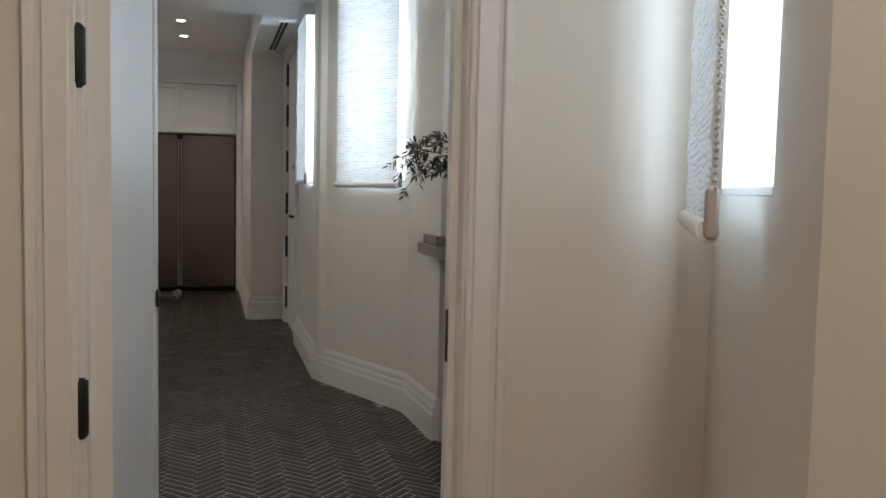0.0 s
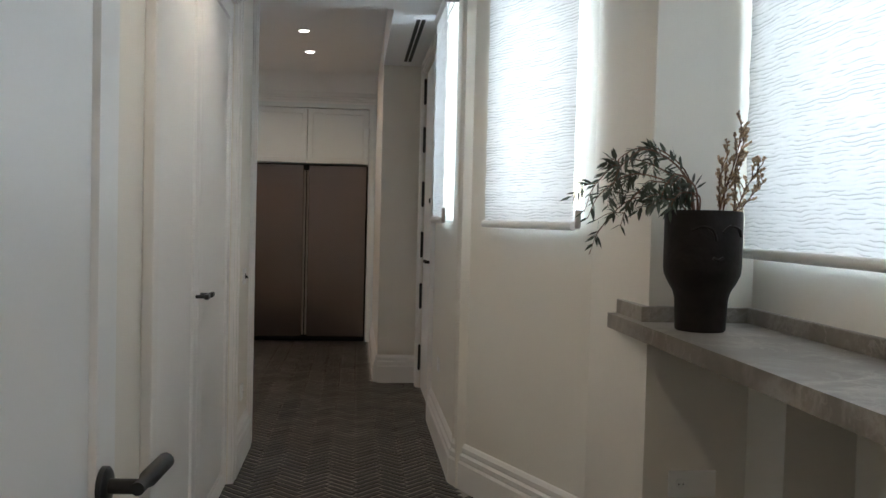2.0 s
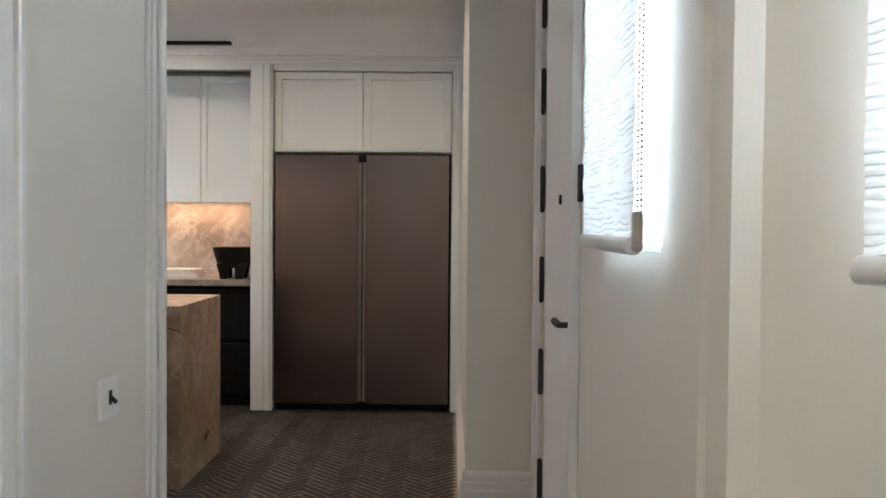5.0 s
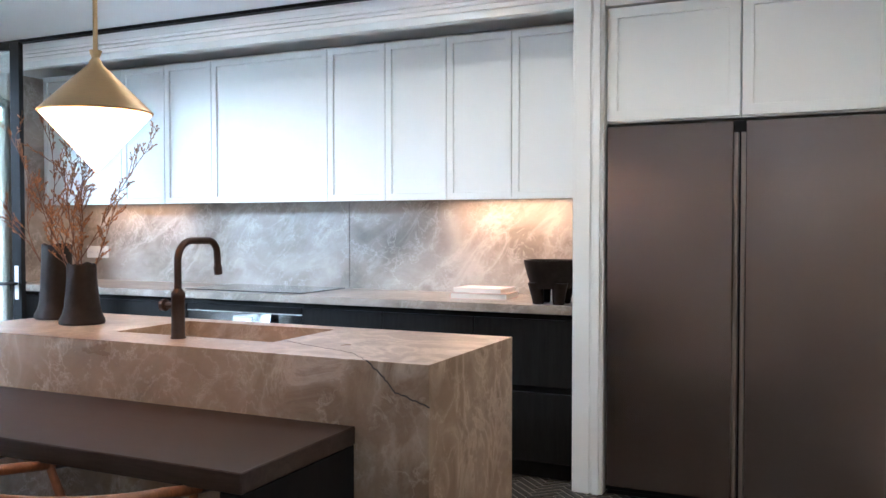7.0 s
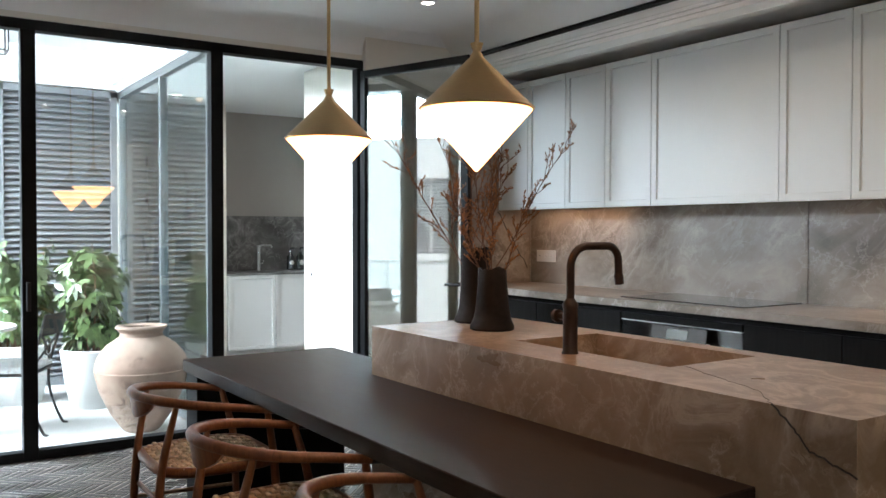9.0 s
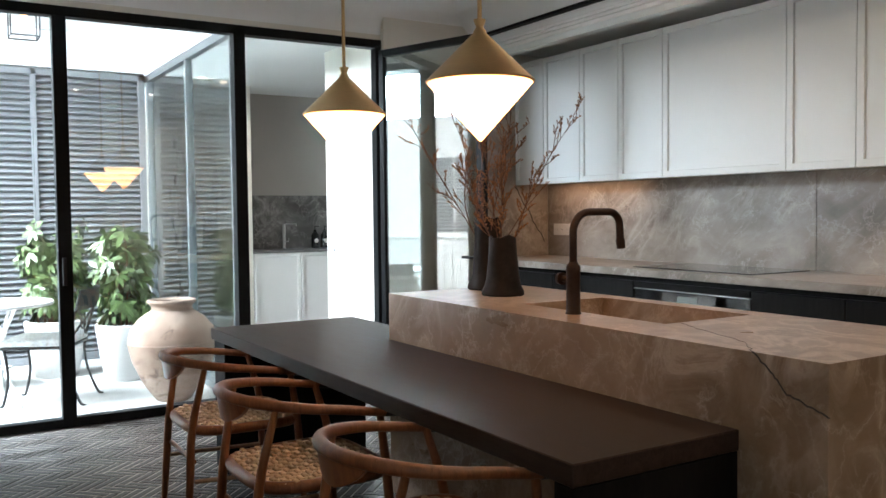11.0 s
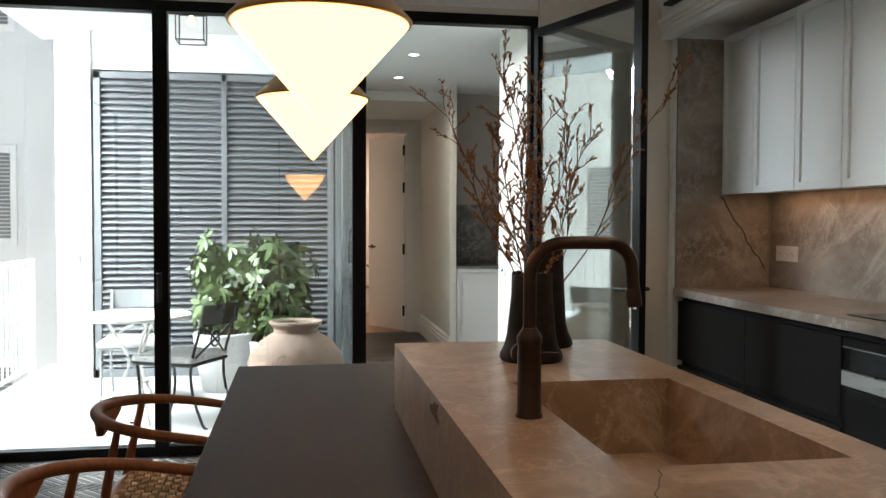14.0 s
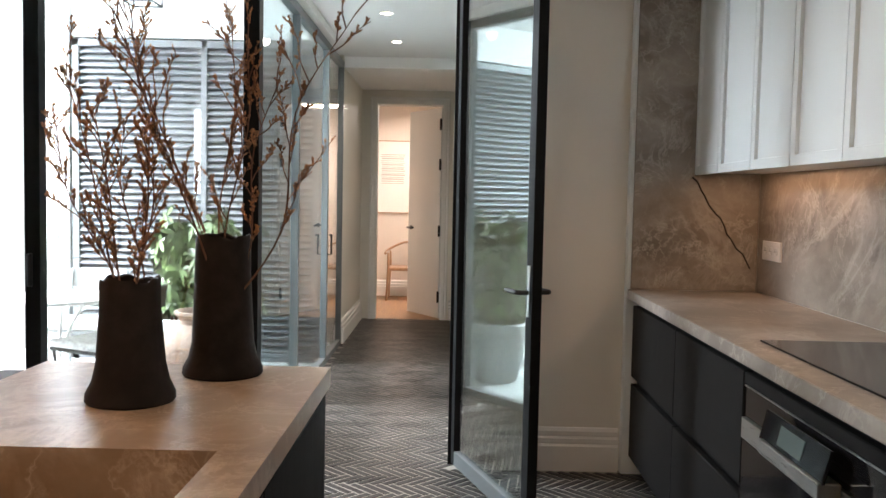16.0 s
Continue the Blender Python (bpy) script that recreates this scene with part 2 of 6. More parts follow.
M["stone"] = stone("island_stone", (0.30, 0.205, 0.132), (0.395, 0.285, 0.197), (0.205, 0.135, 0.083), rough=0.27, vein=(0.62, 0.50, 0.39), amount=0.9)
M["stone_grey"] = stone("grey_stone", (0.28, 0.243, 0.205), (0.40, 0.36, 0.315), (0.16, 0.136, 0.11), vein=(0.54, 0.50, 0.45), amount=0.65)
M["stone_shelf"] = stone("shelf_stone", (0.17, 0.15, 0.128), (0.25, 0.225, 0.195), (0.10, 0.087, 0.072), vein=(0.40, 0.37, 0.33), amount=0.7)
M["stone_dark"] = stone("dark_stone", (0.11, 0.105, 0.10), (0.17, 0.165, 0.16), (0.06, 0.056, 0.053), vein=(0.42, 0.41, 0.40))
M["black"] = plain("black_metal", (0.012, 0.013, 0.014), 0.42, var=0.2, bumps=0.04)
M["iron"] = plain("blackened_iron", (0.016, 0.016, 0.016), 0.5, 0.3, var=0.3, small=90, bumps=0.12)
M["blackwood"] = wood("black_oak", (0.006, 0.006, 0.006), (0.014, 0.013, 0.0125), 0.52, "z")
M["tablewood"] = wood("dark_table_wood", (0.027, 0.0172, 0.013), (0.050, 0.032, 0.0245), 0.46, "x")
M["chairwood"] = wood("walnut", (0.17, 0.060, 0.022), (0.33, 0.125, 0.045), 0.36, "z", 1.6)
M["chairtip"] = wood("dark_walnut", (0.03, 0.016, 0.010), (0.06, 0.032, 0.02), 0.36, "y", 1.6)
M["cord"] = plain("paper_cord", (0.56, 0.38, 0.22), 0.75, var=0.22, big=5, small=240, bumps=0.35, island=0.22)
M["fridge"] = steel("bronzed_steel", (0.23, 0.19, 0.176), 0.25, (220, 220, 0.3), 0.07, 0.75)
M["strip"] = steel("bronze_strip", (0.30, 0.26, 0.235), 0.42, (80, 80, 0.6), 0.4)
M["steel"] = steel("brushed_steel", (0.62, 0.62, 0.61), 0.28, (2, 60, 60))
M["brass"] = steel("brushed_brass", (0.62, 0.43, 0.22), 0.36, (6, 6, 90))
M["bronze"] = plain("dark_bronze", (0.060, 0.038, 0.029), 0.38, 0.7, var=0.25, big=6, small=120, bumps=0.08)
M["opal"] = glow("opal_glass_lit", (1.0, 0.44, 0.15), 3.8)
M["spot"] = glow("downlight_lit", (1.0, 0.90, 0.76), 14.0)
M["glass"] = glass("window_glass", (0.96, 0.982, 0.978), 3.0)
M["tint"] = glass("tinted_glass", (0.83, 0.90, 0.90), 3.0)
M["leafglass"] = glass("door_glass", (0.78, 0.83, 0.83), 7.0)
M["mirror"] = plain("mirror_silver", (0.86, 0.88, 0.87), 0.02, 1.0, var=0.01, bumps=0)
M["blind"] = blind_cloth("blind_cloth")
M["plastic"] = plain("white_plastic", (0.80, 0.80, 0.78), 0.35, var=0.02, bumps=0.02)
# grey-brown tone carries the shade of plastic seen against the window
M["weight"] = plain("backlit_plastic", (0.42, 0.38, 0.35), 0.4, var=0.04, bumps=0.02)
M["brick"] = plain("glazed_dark_brick", (0.0135, 0.0098, 0.008), 0.32, var=0.30, big=2.2, small=70, bumps=0.30, rand=0.38)
M["brick_far"] = plain("glazed_dark_brick_far", (0.0135, 0.0098, 0.008), 0.32, var=0.30, big=2.2, small=70, bumps=0.30, island=0.38)
M["grout"] = plain("grout", (0.43, 0.40, 0.36), 0.85, var=0.2, big=3, small=150, bumps=0.3)
M["terrazzo"] = plain("terrace_screed", (0.52, 0.515, 0.50), 0.6, var=0.05, big=1.5, small=60, bumps=0.08)
M["render"] = plain("white_render", (0.74, 0.74, 0.73), 0.85, var=0.04, big=0.9, small=50, bumps=0.15)
M["louvre"] = plain("grey_louvre_paint", (0.17, 0.176, 0.186), 0.42, var=0.10, big=1.1, small=100, bumps=0.05)
M["frame_grey"] = plain("grey_frame_paint", (0.13, 0.145, 0.15), 0.42, var=0.08, bumps=0.04)
def weathered_clay():
    """Pale terracotta with lime bloom and dark flaked patches."""
    m, nt, bs = material("terracotta")
    v = coords(nt)
    big, mid, fine = noise_tex(nt, v, 3.2, 4, 0.6), noise_tex(nt, v, 8.5, 6, 0.7, 0.6), noise_tex(nt, v, 60, 5, 0.7)
    col = ramp(nt, big, [(0.35, (0.27, 0.17, 0.122)), (0.65, (0.36, 0.275, 0.22))])
    flakes = ramp(nt, mid, [(0.55, (0, 0, 0)), (0.60, (1, 1, 1))])
    where = ramp(nt, noise_tex(nt, v, 2.4, 2), [(0.42, (0, 0, 0)), (0.52, (0.9, 0.9, 0.9))])
    col = mixc(nt, mixc(nt, 1.0, flakes, where, "MULTIPLY"), col, (0.16, 0.105, 0.075))
    col = mixc(nt, 1.0, col, ramp(nt, fine, [(0.3, (0.82, 0.82, 0.82)), (0.7, (1.05, 1.05, 1.05))]), "MULTIPLY")
    nt.links.new(col, bs.inputs["Base Color"])
    bs.inputs["Roughness"].default_value = 0.85
    bump(nt, bs, mid, 0.4, 0.008)
    return m


M["clay"] = weathered_clay()
M["pot"] = plain("white_planter", (0.56, 0.555, 0.54), 0.55, var=0.05, big=2, small=80, bumps=0.08)
M["soil"] = plain("soil", (0.05, 0.035, 0.025), 0.95, var=0.4, big=9, small=60, bumps=0.8)
M["ceramic"] = plain("black_stoneware", (0.024, 0.019, 0.017), 0.50, var=0.45, big=4, small=36, bumps=0.45)
M["leaf"] = plain("variegated_leaf", (0.095, 0.145, 0.05), 0.40, var=0.45, big=6, small=40, bumps=0.1, island=0.55)
M["olive"] = plain("dull_olive_leaf", (0.055, 0.065, 0.04), 0.55, var=0.3, big=9, small=70, bumps=0.1, island=0.4)
M["twig"] = plain("brown_twig", (0.15, 0.072, 0.04), 0.75, var=0.3, big=9, small=90, bumps=0.3)
M["dryflower"] = plain("dry_flower", (0.43, 0.30, 0.185), 0.75, var=0.35, big=9, small=70, bumps=0.2, island=0.45)
M["bud"] = plain("dry_bud", (0.36, 0.17, 0.07), 0.7, var=0.4, big=9, small=70, bumps=0.2, island=0.5)
M["paper"] = plain("book_paper", (0.75, 0.72, 0.68), 0.7, var=0.05, bumps=0.05)
M["pinkbook"] = plain("book_cover", (0.62, 0.46, 0.42), 0.5, var=0.08, bumps=0.04)
M["oak_floor"] = wood("oak_floor", (0.36, 0.20, 0.10), (0.52, 0.31, 0.17), 0.4, "x")
M["lightwood"] = wood("oak", (0.36, 0.20, 0.11), (0.52, 0.32, 0.18), 0.45, "z", 1.5)
M["cushion"] = plain("patterned_cushion", (0.55, 0.55, 0.54), 0.85, var=0.35, big=45, small=160, bumps=0.3)
M["cooktop"] = plain("black_glass", (0.010, 0.010, 0.011), 0.09, var=0.1, bumps=0)
# grey-green of the mirrored plants painted onto the oven display
M["screen"] = plain("screen_reflection", (0.10, 0.13, 0.12), 0.15, var=0.1, bumps=0)
M["crack"] = plain("dark_vein", (0.045, 0.035, 0.028), 0.5, var=0.3, bumps=0.2)
M["utility"] = plain("pale_grey_lacquer", (0.72, 0.71, 0.69), 0.45, var=0.03, bumps=0.03)
M["rad"] = plain("radiator_enamel", (0.66, 0.58, 0.48), 0.35, var=0.03, bumps=0.03)
M["wool"] = plain("warm_wall", (0.70, 0.62, 0.55), 0.7, var=0.04, bumps=0.06)
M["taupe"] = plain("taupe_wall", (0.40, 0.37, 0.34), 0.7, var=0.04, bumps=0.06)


for _k in ("brick", "brick_far"):
    M[_k].node_tree.nodes["Principled BSDF"].inputs["Specular IOR Level"].default_value = 0.24
M["tablewood"].node_tree.nodes["Principled BSDF"].inputs["Specular IOR Level"].default_value = 0.11
for _k in ("blackwood", "black", "ceramic"):
    M[_k].node_tree.nodes["Principled BSDF"].inputs["Specular IOR Level"].default_value = 0.09


# ---------------------------------------------------------------- mesh helpers
def part(name, bm, mat, parent=None, label="", smooth=False, kind=""):
    me = bpy.data.meshes.new(name)
    bmesh.ops.recalc_face_normals(bm, faces=bm.faces[:])
    if smooth:
        for f in bm.faces:
            f.smooth = True
    bm.to_mesh(me)
    bm.free()
    if smooth:
        me.set_sharp_from_angle(angle=radians(38))
    me.materials.append(M[mat] if isinstance(mat, str) else mat)
    ob = new(name, me)
    if parent is not None:
        ob.parent = parent
    if label or kind:
        tagged(ob, label, kind=kind)
    return ob


def thing(name, at, label, category, group="", kind=""):
    ob = new(name)
    ob.empty_display_size = 0.05
    ob.location = at if not isinstance(at, Matrix) else at.translation
    if isinstance(at, Matrix):
        ob.matrix_basis = at
    return tagged(ob, label, category, group, kind)


def solid(name, bm, mat, label="", category="", group="", kind="", smooth=False):
    ob = part(name, bm, mat, None, smooth=smooth)
    return tagged(ob, label, category, group, kind)


def box(bm, x0, x1, y0, y1, z0, z1, bev=0.0, seg=1):
    r = bmesh.ops.create_cube(bm, size=1)
    vs = r["verts"]
    for v in vs:
        v.co = Vector(((x0 + x1) / 2 + v.co.x * (x1 - x0), (y0 + y1) / 2 + v.co.y * (y1 - y0), (z0 + z1) / 2 + v.co.z * (z1 - z0)))
    if bev:
        es = list({e for v in vs for e in v.link_edges})
        bmesh.ops.bevel(bm, geom=es, offset=bev, segments=seg, affect="EDGES", profile=0.5)
    return bm


def bx(x0, x1, y0, y1, z0, z1, bev=0.0, seg=1):
    return box(bmesh.new(), x0, x1, y0, y1, z0, z1, bev, seg)


def boxes(items, bev=0.0):
    bm = bmesh.new()
    for it in items:
        box(bm, *it, bev)
    return bm


def lathe(bm, profile, at=(0, 0, 0), seg=40, squash=None):
    rings = []
    for r, z in profile:
        ring = []
        for i in range(seg):
            a = 2 * math.pi * i / seg
            k = squash(a, z) if squash else 1.0
            ring.append(bm.verts.new((at[0] + r * k * math.cos(a), at[1] + r * k * math.sin(a), at[2] + z)))
        rings.append(ring)
    for a, b in zip(rings, rings[1:]):
        for i in range(seg):
            j = (i + 1) % seg
            bm.faces.new((a[i], a[j], b[j], b[i]))
    bm.faces.new(rings[0][::-1])
    bm.faces.new(rings[-1])
    return bm


def tube(bm, pts, radii, seg=8, flat=1.0, up=Vector((0, 0, 1))):
    """A round bar along pts; radii is one number or one a point; flat squeezes it across."""
    pts = [Vector(p) for p in pts]
    if isinstance(radii, (int, float)):
        radii = [radii] * len(pts)
    rings = []
    for i, p in enumerate(pts):
        d = (pts[min(i + 1, len(pts) - 1)] - pts[max(i - 1, 0)]).normalized()
        u = up if abs(d.dot(up)) < 0.95 else Vector((1, 0, 0))
        s = d.cross(u).normalized()
        w = s.cross(d).normalized()
        ring = []
        for k in range(seg):
            a = 2 * math.pi * k / seg
            ring.append(bm.verts.new(p + s * (radii[i] * flat * math.cos(a)) + w * (radii[i] * math.sin(a))))
        rings.append(ring)
    for a, b in zip(rings, rings[1:]):
        for i in range(seg):
            j = (i + 1) % seg
            bm.faces.new((a[i], a[j], b[j], b[i]))
    bm.faces.new(rings[0][::-1])
    bm.faces.new(rings[-1])
    return bm


def curve_pts(ctrl, n=24):
    """Catmull-Rom points through ctrl."""
    c = [Vector(p) for p in ctrl]
    c = [c[0] * 2 - c[1]] + c + [c[-1] * 2 - c[-2]]
    out = []
    spans = len(c) - 3
    for i in range(spans):
        p0, p1, p2, p3 = c[i:i + 4]
        for k in range(n):
            t = k / n
            out.append(0.5 * ((2 * p1) + (p2 - p0) * t + (2 * p0 - 5 * p1 + 4 * p2 - p3) * t * t + (3 * p1 - p0 - 3 * p2 + p3) * t ** 3))
    out.append(c[-2])
    return out


def prism(bm, pts, z0, z1):
    lo = [bm.verts.new((x, y, z0)) for x, y in pts]
    hi = [bm.verts.new((x, y, z1)) for x, y in pts]
    n = len(pts)
    for i in range(n):
        j = (i + 1) % n
        bm.faces.new((lo[i], lo[j], hi[j], hi[i]))
    bm.faces.new(lo[::-1])
    bm.faces.new(hi)
    return bm


def frame_of(p0, p1):
    """Local frame: x along p0-p1, y to its left, z up."""
    a, b = Vector((*p0, 0)), Vector((*p1, 0))
    d = (b - a).normalized()
    m = Matrix.Identity(4)
    m.col[0][:3], m.col[1][:3] = d, Vector((-d.y, d.x, 0))
    m.col[3][:3] = a
    return m, (b - a).length


def wall(name, p0, p1, z0, z1, thick, holes=(), mat="paint", label="white painted plaster wall", ext=(0, 0)):
    """A wall whose seen face runs p0 to p1 with its thickness to the left of that way; holes are (s0, s1, z0, z1)."""
    m, ln = frame_of(p0, p1)
    xs = sorted({-ext[0], ln + ext[1], *[h[0] for h in holes], *[h[1] for h in holes]})
    bm = bmesh.new()
    for a, b in zip(xs, xs[1:]):
        gaps = sorted((h[2], h[3]) for h in holes if h[0] <= a + 1e-6 and h[1] >= b - 1e-6)
        z = z0
        for g0, g1 in gaps:
            if g0 > z + 1e-6:
                box(bm, a, b, 0, thick, z, g0)
            z = g1
        if z < z1 - 1e-6:
            box(bm, a, b, 0, thick, z, z1)
    bmesh.ops.transform(bm, matrix=m, verts=bm.verts)
    return solid(name, bm, mat, label, "wall", kind="structure")


BASE_PROFILE = [(0, 0), (0.030, 0), (0.030, 0.128), (0.022, 0.140), (0.024, 0.145), (0.024, 0.166), (0.013, 0.177), (0.015, 0.182), (0.015, 0.202), (0.005, 0.218), (0, 0.222)]


def baseboard(runs, name="baseboard", label="tall stepped white skirting board"):
    bm = bmesh.new()
    for p0, p1 in runs:
        m, ln = frame_of(p0, p1)
        ring0 = [bm.verts.new(m @ Vector((0, -d, z))) for d, z in BASE_PROFILE]
        ring1 = [bm.verts.new(m @ Vector((ln, -d, z))) for d, z in BASE_PROFILE]
        n = len(ring0)
        for i in range(n):
            j = (i + 1) % n
            bm.faces.new((ring0[i], ring1[i], ring1[j], ring0[j]))
        bm.faces.new(ring0)
        bm.faces.new(ring1[::-1])
    return solid(name, bm, "trim", label, "skirting", kind="structure")


def casing(name, m, w, h, face=0.09, deep=0.018, label="white moulded door casing"):
    """Door casing round an opening of w by h; m puts its local x along the wall, -y towards the viewer."""
    bm = bmesh.new()
    for a, b, d in ((0.0, face, deep), (0.012, face - 0.03, deep + 0.010), (face - 0.018, face + 0.003, deep + 0.014)):
        box(bm, -b, -a, -d, 0.0, 0, h + b, 0.003)
        box(bm, w + a, w + b, -d, 0.0, 0, h + b, 0.003)
        box(bm, -a + 0.0005, w + a - 0.0005, -d, 0.0, h + a, h + b, 0.003)
    bmesh.ops.transform(bm, matrix=m, verts=bm.verts)
    return solid(name, bm, "trim", label, "door casing", kind="structure")


# ---------------------------------------------------------------- floors and ceilings
FL = -0.0022
solid("floor", boxes([(-0.45, 1.72, 1.9, 6.6, -0.2, FL), (-5.56, 0.72, 6.6, 11.4, -0.2, FL), (-10.72, -5.56, 8.66, 12.2, -0.2, FL)]),
      "grout", "grey grout bed under the dark brick floor", "floor", kind="structure")
solid("floor_first_room", bx(-1.6, 1.3, -2.2, 1.9, -0.2, 0), "oak_floor", "warm oak plank floor of the first room", "floor", kind="structure")
solid("floor_bedroom", bx(-14.0, -10.72, 7.4, 11.4, -0.2, 0.0), "oak_floor", "warm oak floor of the bedroom", "floor", kind="structure")
solid("terrace_floor", bx(-8.9, -5.56, 6.05, 8.66, -0.2, -0.004), "terrazzo", "pale screed terrace floor", "floor", kind="structure")
solid("ground", bx(-60, 40, -60, 60, -9.2, -9.0), "terrazzo", "pale courtyard ground far below the terrace", "ground", kind="structure")

HC, KC = 2.53, 2.80
solid("ceiling_hall", boxes([(-0.6, 1.9, 1.9, 6.5, HC, HC + 0.5), (0.36, 0.9, 6.5, 8.32, HC, HC + 0.5)]), "ceil", "smooth white hall ceiling", "ceiling", kind="structure")
solid("ceiling_first_room", bx(-1.7, 1.6, -2.3, 1.9, 2.62, 2.9), "ceil", "smooth white ceiling of the first room", "ceiling", kind="structure")
solid("ceiling_gallery", boxes([(-9.1, -5.62, 8.6, 12.35, 2.66, 3.1), (-10.9, -9.1, 8.6, 9.86, 2.56, 3.1), (-9.35, -9.1, 9.86, 12.35, 2.66, 3.1)]), "ceil", "smooth white gallery ceiling", "ceiling", kind="structure")
solid("ceiling_bedroom", bx(-14.0, -10.9, 7.4, 11.4, 2.62, 2.9), "ceil", "white bedroom ceiling", "ceiling", kind="structure")
solid("ceiling_terrace", bx(-8.6, -5.62, 6.1, 8.62, 2.95, 3.1), "render", "white rendered terrace soffit", "ceiling", kind="structure")


def cove(bm, path, r, zt, out):
    """Concave quarter-round between wall and ceiling along the line path; out points into the room."""
    o = Vector((*out, 0))
    rings = []
    for px, py in path:
        ring = [bm.verts.new(Vector((px, py, zt - r + r * math.sin(a))) + o * (r - r * math.cos(a))) for a in [radians(k * 9) for k in range(11)]]
        ring.append(bm.verts.new((px, py, zt + 0.02)))
        rings.append(ring)
    a, b = rings
    n = len(a)
    for i in range(n):
        j = (i + 1) % n
        bm.faces.new((a[i], a[j], b[j], b[i]))
    bm.faces.new(a)
    bm.faces.new(b[::-1])


bm = bmesh.new()
box(bm, -5.9, 0.9, 6.5, 11.5, KC, KC + 0.25)
cove(bm, [(-5.5, 10.56), (0.36, 10.56)], 0.24, KC, (0, -1))
cove(bm, [(-5.5, 6.58), (-5.5, 10.56)], 0.18, KC, (1, 0))
solid("ceiling", bm, "ceil", "white kitchen ceiling with a coved edge", "ceiling", kind="structure", smooth=True)

# ---------------------------------------------------------------- walls
TOP = 3.0
# first room
wall("wall_first_room_end", (-1.6, 1.82), (1.17, 1.82), 0, 2.7, 0.13, [(1.345, 2.145, 0, 2.38)])
wall("wall_first_room_window", (1.17, 1.82), (0.56, 0.69), 0, 2.7, 0.36, [(0.18, 0.96, 1.295, 2.5)], ext=(0.10, 0.0))
wall("wall_first_room_right", (0.56, 0.69), (0.56, -2.2), 0, 2.7, 0.45)
wall("wall_first_room_left", (-1.6, -2.2), (-1.6, 1.82), 0, 2.7, 0.12)
wall("wall_first_room_back", (0.56, -2.2), (-1.6, -2.2), 0, 2.7, 0.12)
# hall, left side
wall("wall_hall_left", (-0.43, 1.95), (-0.43, 6.48), 0, 2.7, 0.16, [(2.103, 3.737, 0, 2.32)])
# hall, right side: straight wall with the entrance, two bent bays and the window recess
wall("wall_entrance", (0.68, 8.32), (0.68, 5.70), 0, 2.7, 0.34, [(0.22, 1.25, 0, 2.44), (1.70, 2.33, 1.30, 2.50)], ext=(0, 0.10))
wall("wall_bay", (0.68, 5.70), (1.09, 4.75), 0, 2.7, 0.30, [(0.36, 0.975, 1.32, 2.52)], ext=(0.02, 0.0))
wall("wall_bay_end", (1.09, 4.75), (1.12, 4.17), 0, 2.7, 0.45)
wall("wall_recess_return", (1.121, 4.17), (1.47, 4.17), 0, 2.7, 0.15, ext=(0, 0.3))
wall("wall_recess", (1.47, 4.17), (1.47, 1.95), 0, 2.7, 0.36, [(0.08, 1.50, 1.23, 2.45), (0.25, 1.95, 0, 0.945)], ext=(0, 0.1))
solid("wall_radiator_niche", bx(1.70, 1.829, 2.20, 3.94, 0, 0.96), "paint", "plaster back of the radiator niche", "wall", kind="structure")
# kitchen
wall("wall_opening_reveal", (0.36, 8.32), (0.68, 8.32), 0, 2.9, 0.14, ext=(0, 0.34))
wall("wall_east", (0.36, 10.6), (0.36, 8.46), 0, TOP, 0.30)
wall("wall_south", (-0.50, 6.58), (-5.62, 6.58), 0, TOP, 0.14)
wall("wall_north", (-5.62, 11.27), (0.7, 11.27), 0, TOP, 0.15)
wall("wall_pillar", (-5.45, 9.78), (-5.45, 10.66), 0, TOP, 0.20, ext=(0, 0.7))
wall("wall_over_glazing", (-5.50, 6.50), (-5.50, 9.78), 2.58, TOP, 0.12)
# gallery
wall("wall_gallery_north", (-6.54, 9.79), (-5.65, 9.79), 0, 2.8, 0.75, label="white plaster wall beside the utility recess")
wall("wall_gallery_west_side", (-10.72, 9.80), (-8.65, 9.80), 0, 2.8, 0.06)
wall("wall_utility_back", (-9.20, 9.86), (-9.20, 12.2), 0, 2.8, 0.12, mat="taupe", label="taupe painted wall of the utility passage")
wall("wall_utility_end", (-9.32, 12.2), (-6.0, 12.2), 0, 2.8, 0.12, mat="taupe", label="taupe painted end wall of the utility passage")
wall("wall_utility_east", (-6.54, 12.2), (-6.54, 10.55), 0, 2.8, 0.12)
wall("wall_gallery_end", (-10.72, 8.60), (-10.72, 9.86), 0, 2.8, 0.12, [(0.30, 1.02, 0, 2.40)])
wall("wall_gallery_south", (-9.02, 8.72), (-10.72, 8.72), 0, 2.8, 0.12)
# unseen wall added so the pane beyond the louvre stays dark
wall("wall_dark_backing", (-8.16, 8.42), (-9.02, 8.42), 0, 2.8, 0.12, mat="taupe", label="taupe wall added so the glass screen looks dark behind")
# bedroom
wall("wall_bedroom_west", (-13.0, 7.4), (-13.0, 11.4), 0, 2.7, 0.12, mat="wool", label="warm white bedroom wall")
wall("wall_bedroom_north", (-13.0, 10.9), (-10.84, 10.9), 0, 2.7, 0.12, mat="wool", label="warm white bedroom wall")
wall("wall_bedroom_south", (-10.84, 7.6), (-13.0, 7.6), 0, 2.7, 0.12, mat="wool", label="warm white bedroom wall")
wall("wall_bedroom_east", (-10.835, 9.86), (-10.835, 10.9), 0, 2.7, 0.1, mat="wool", label="warm white bedroom wall")
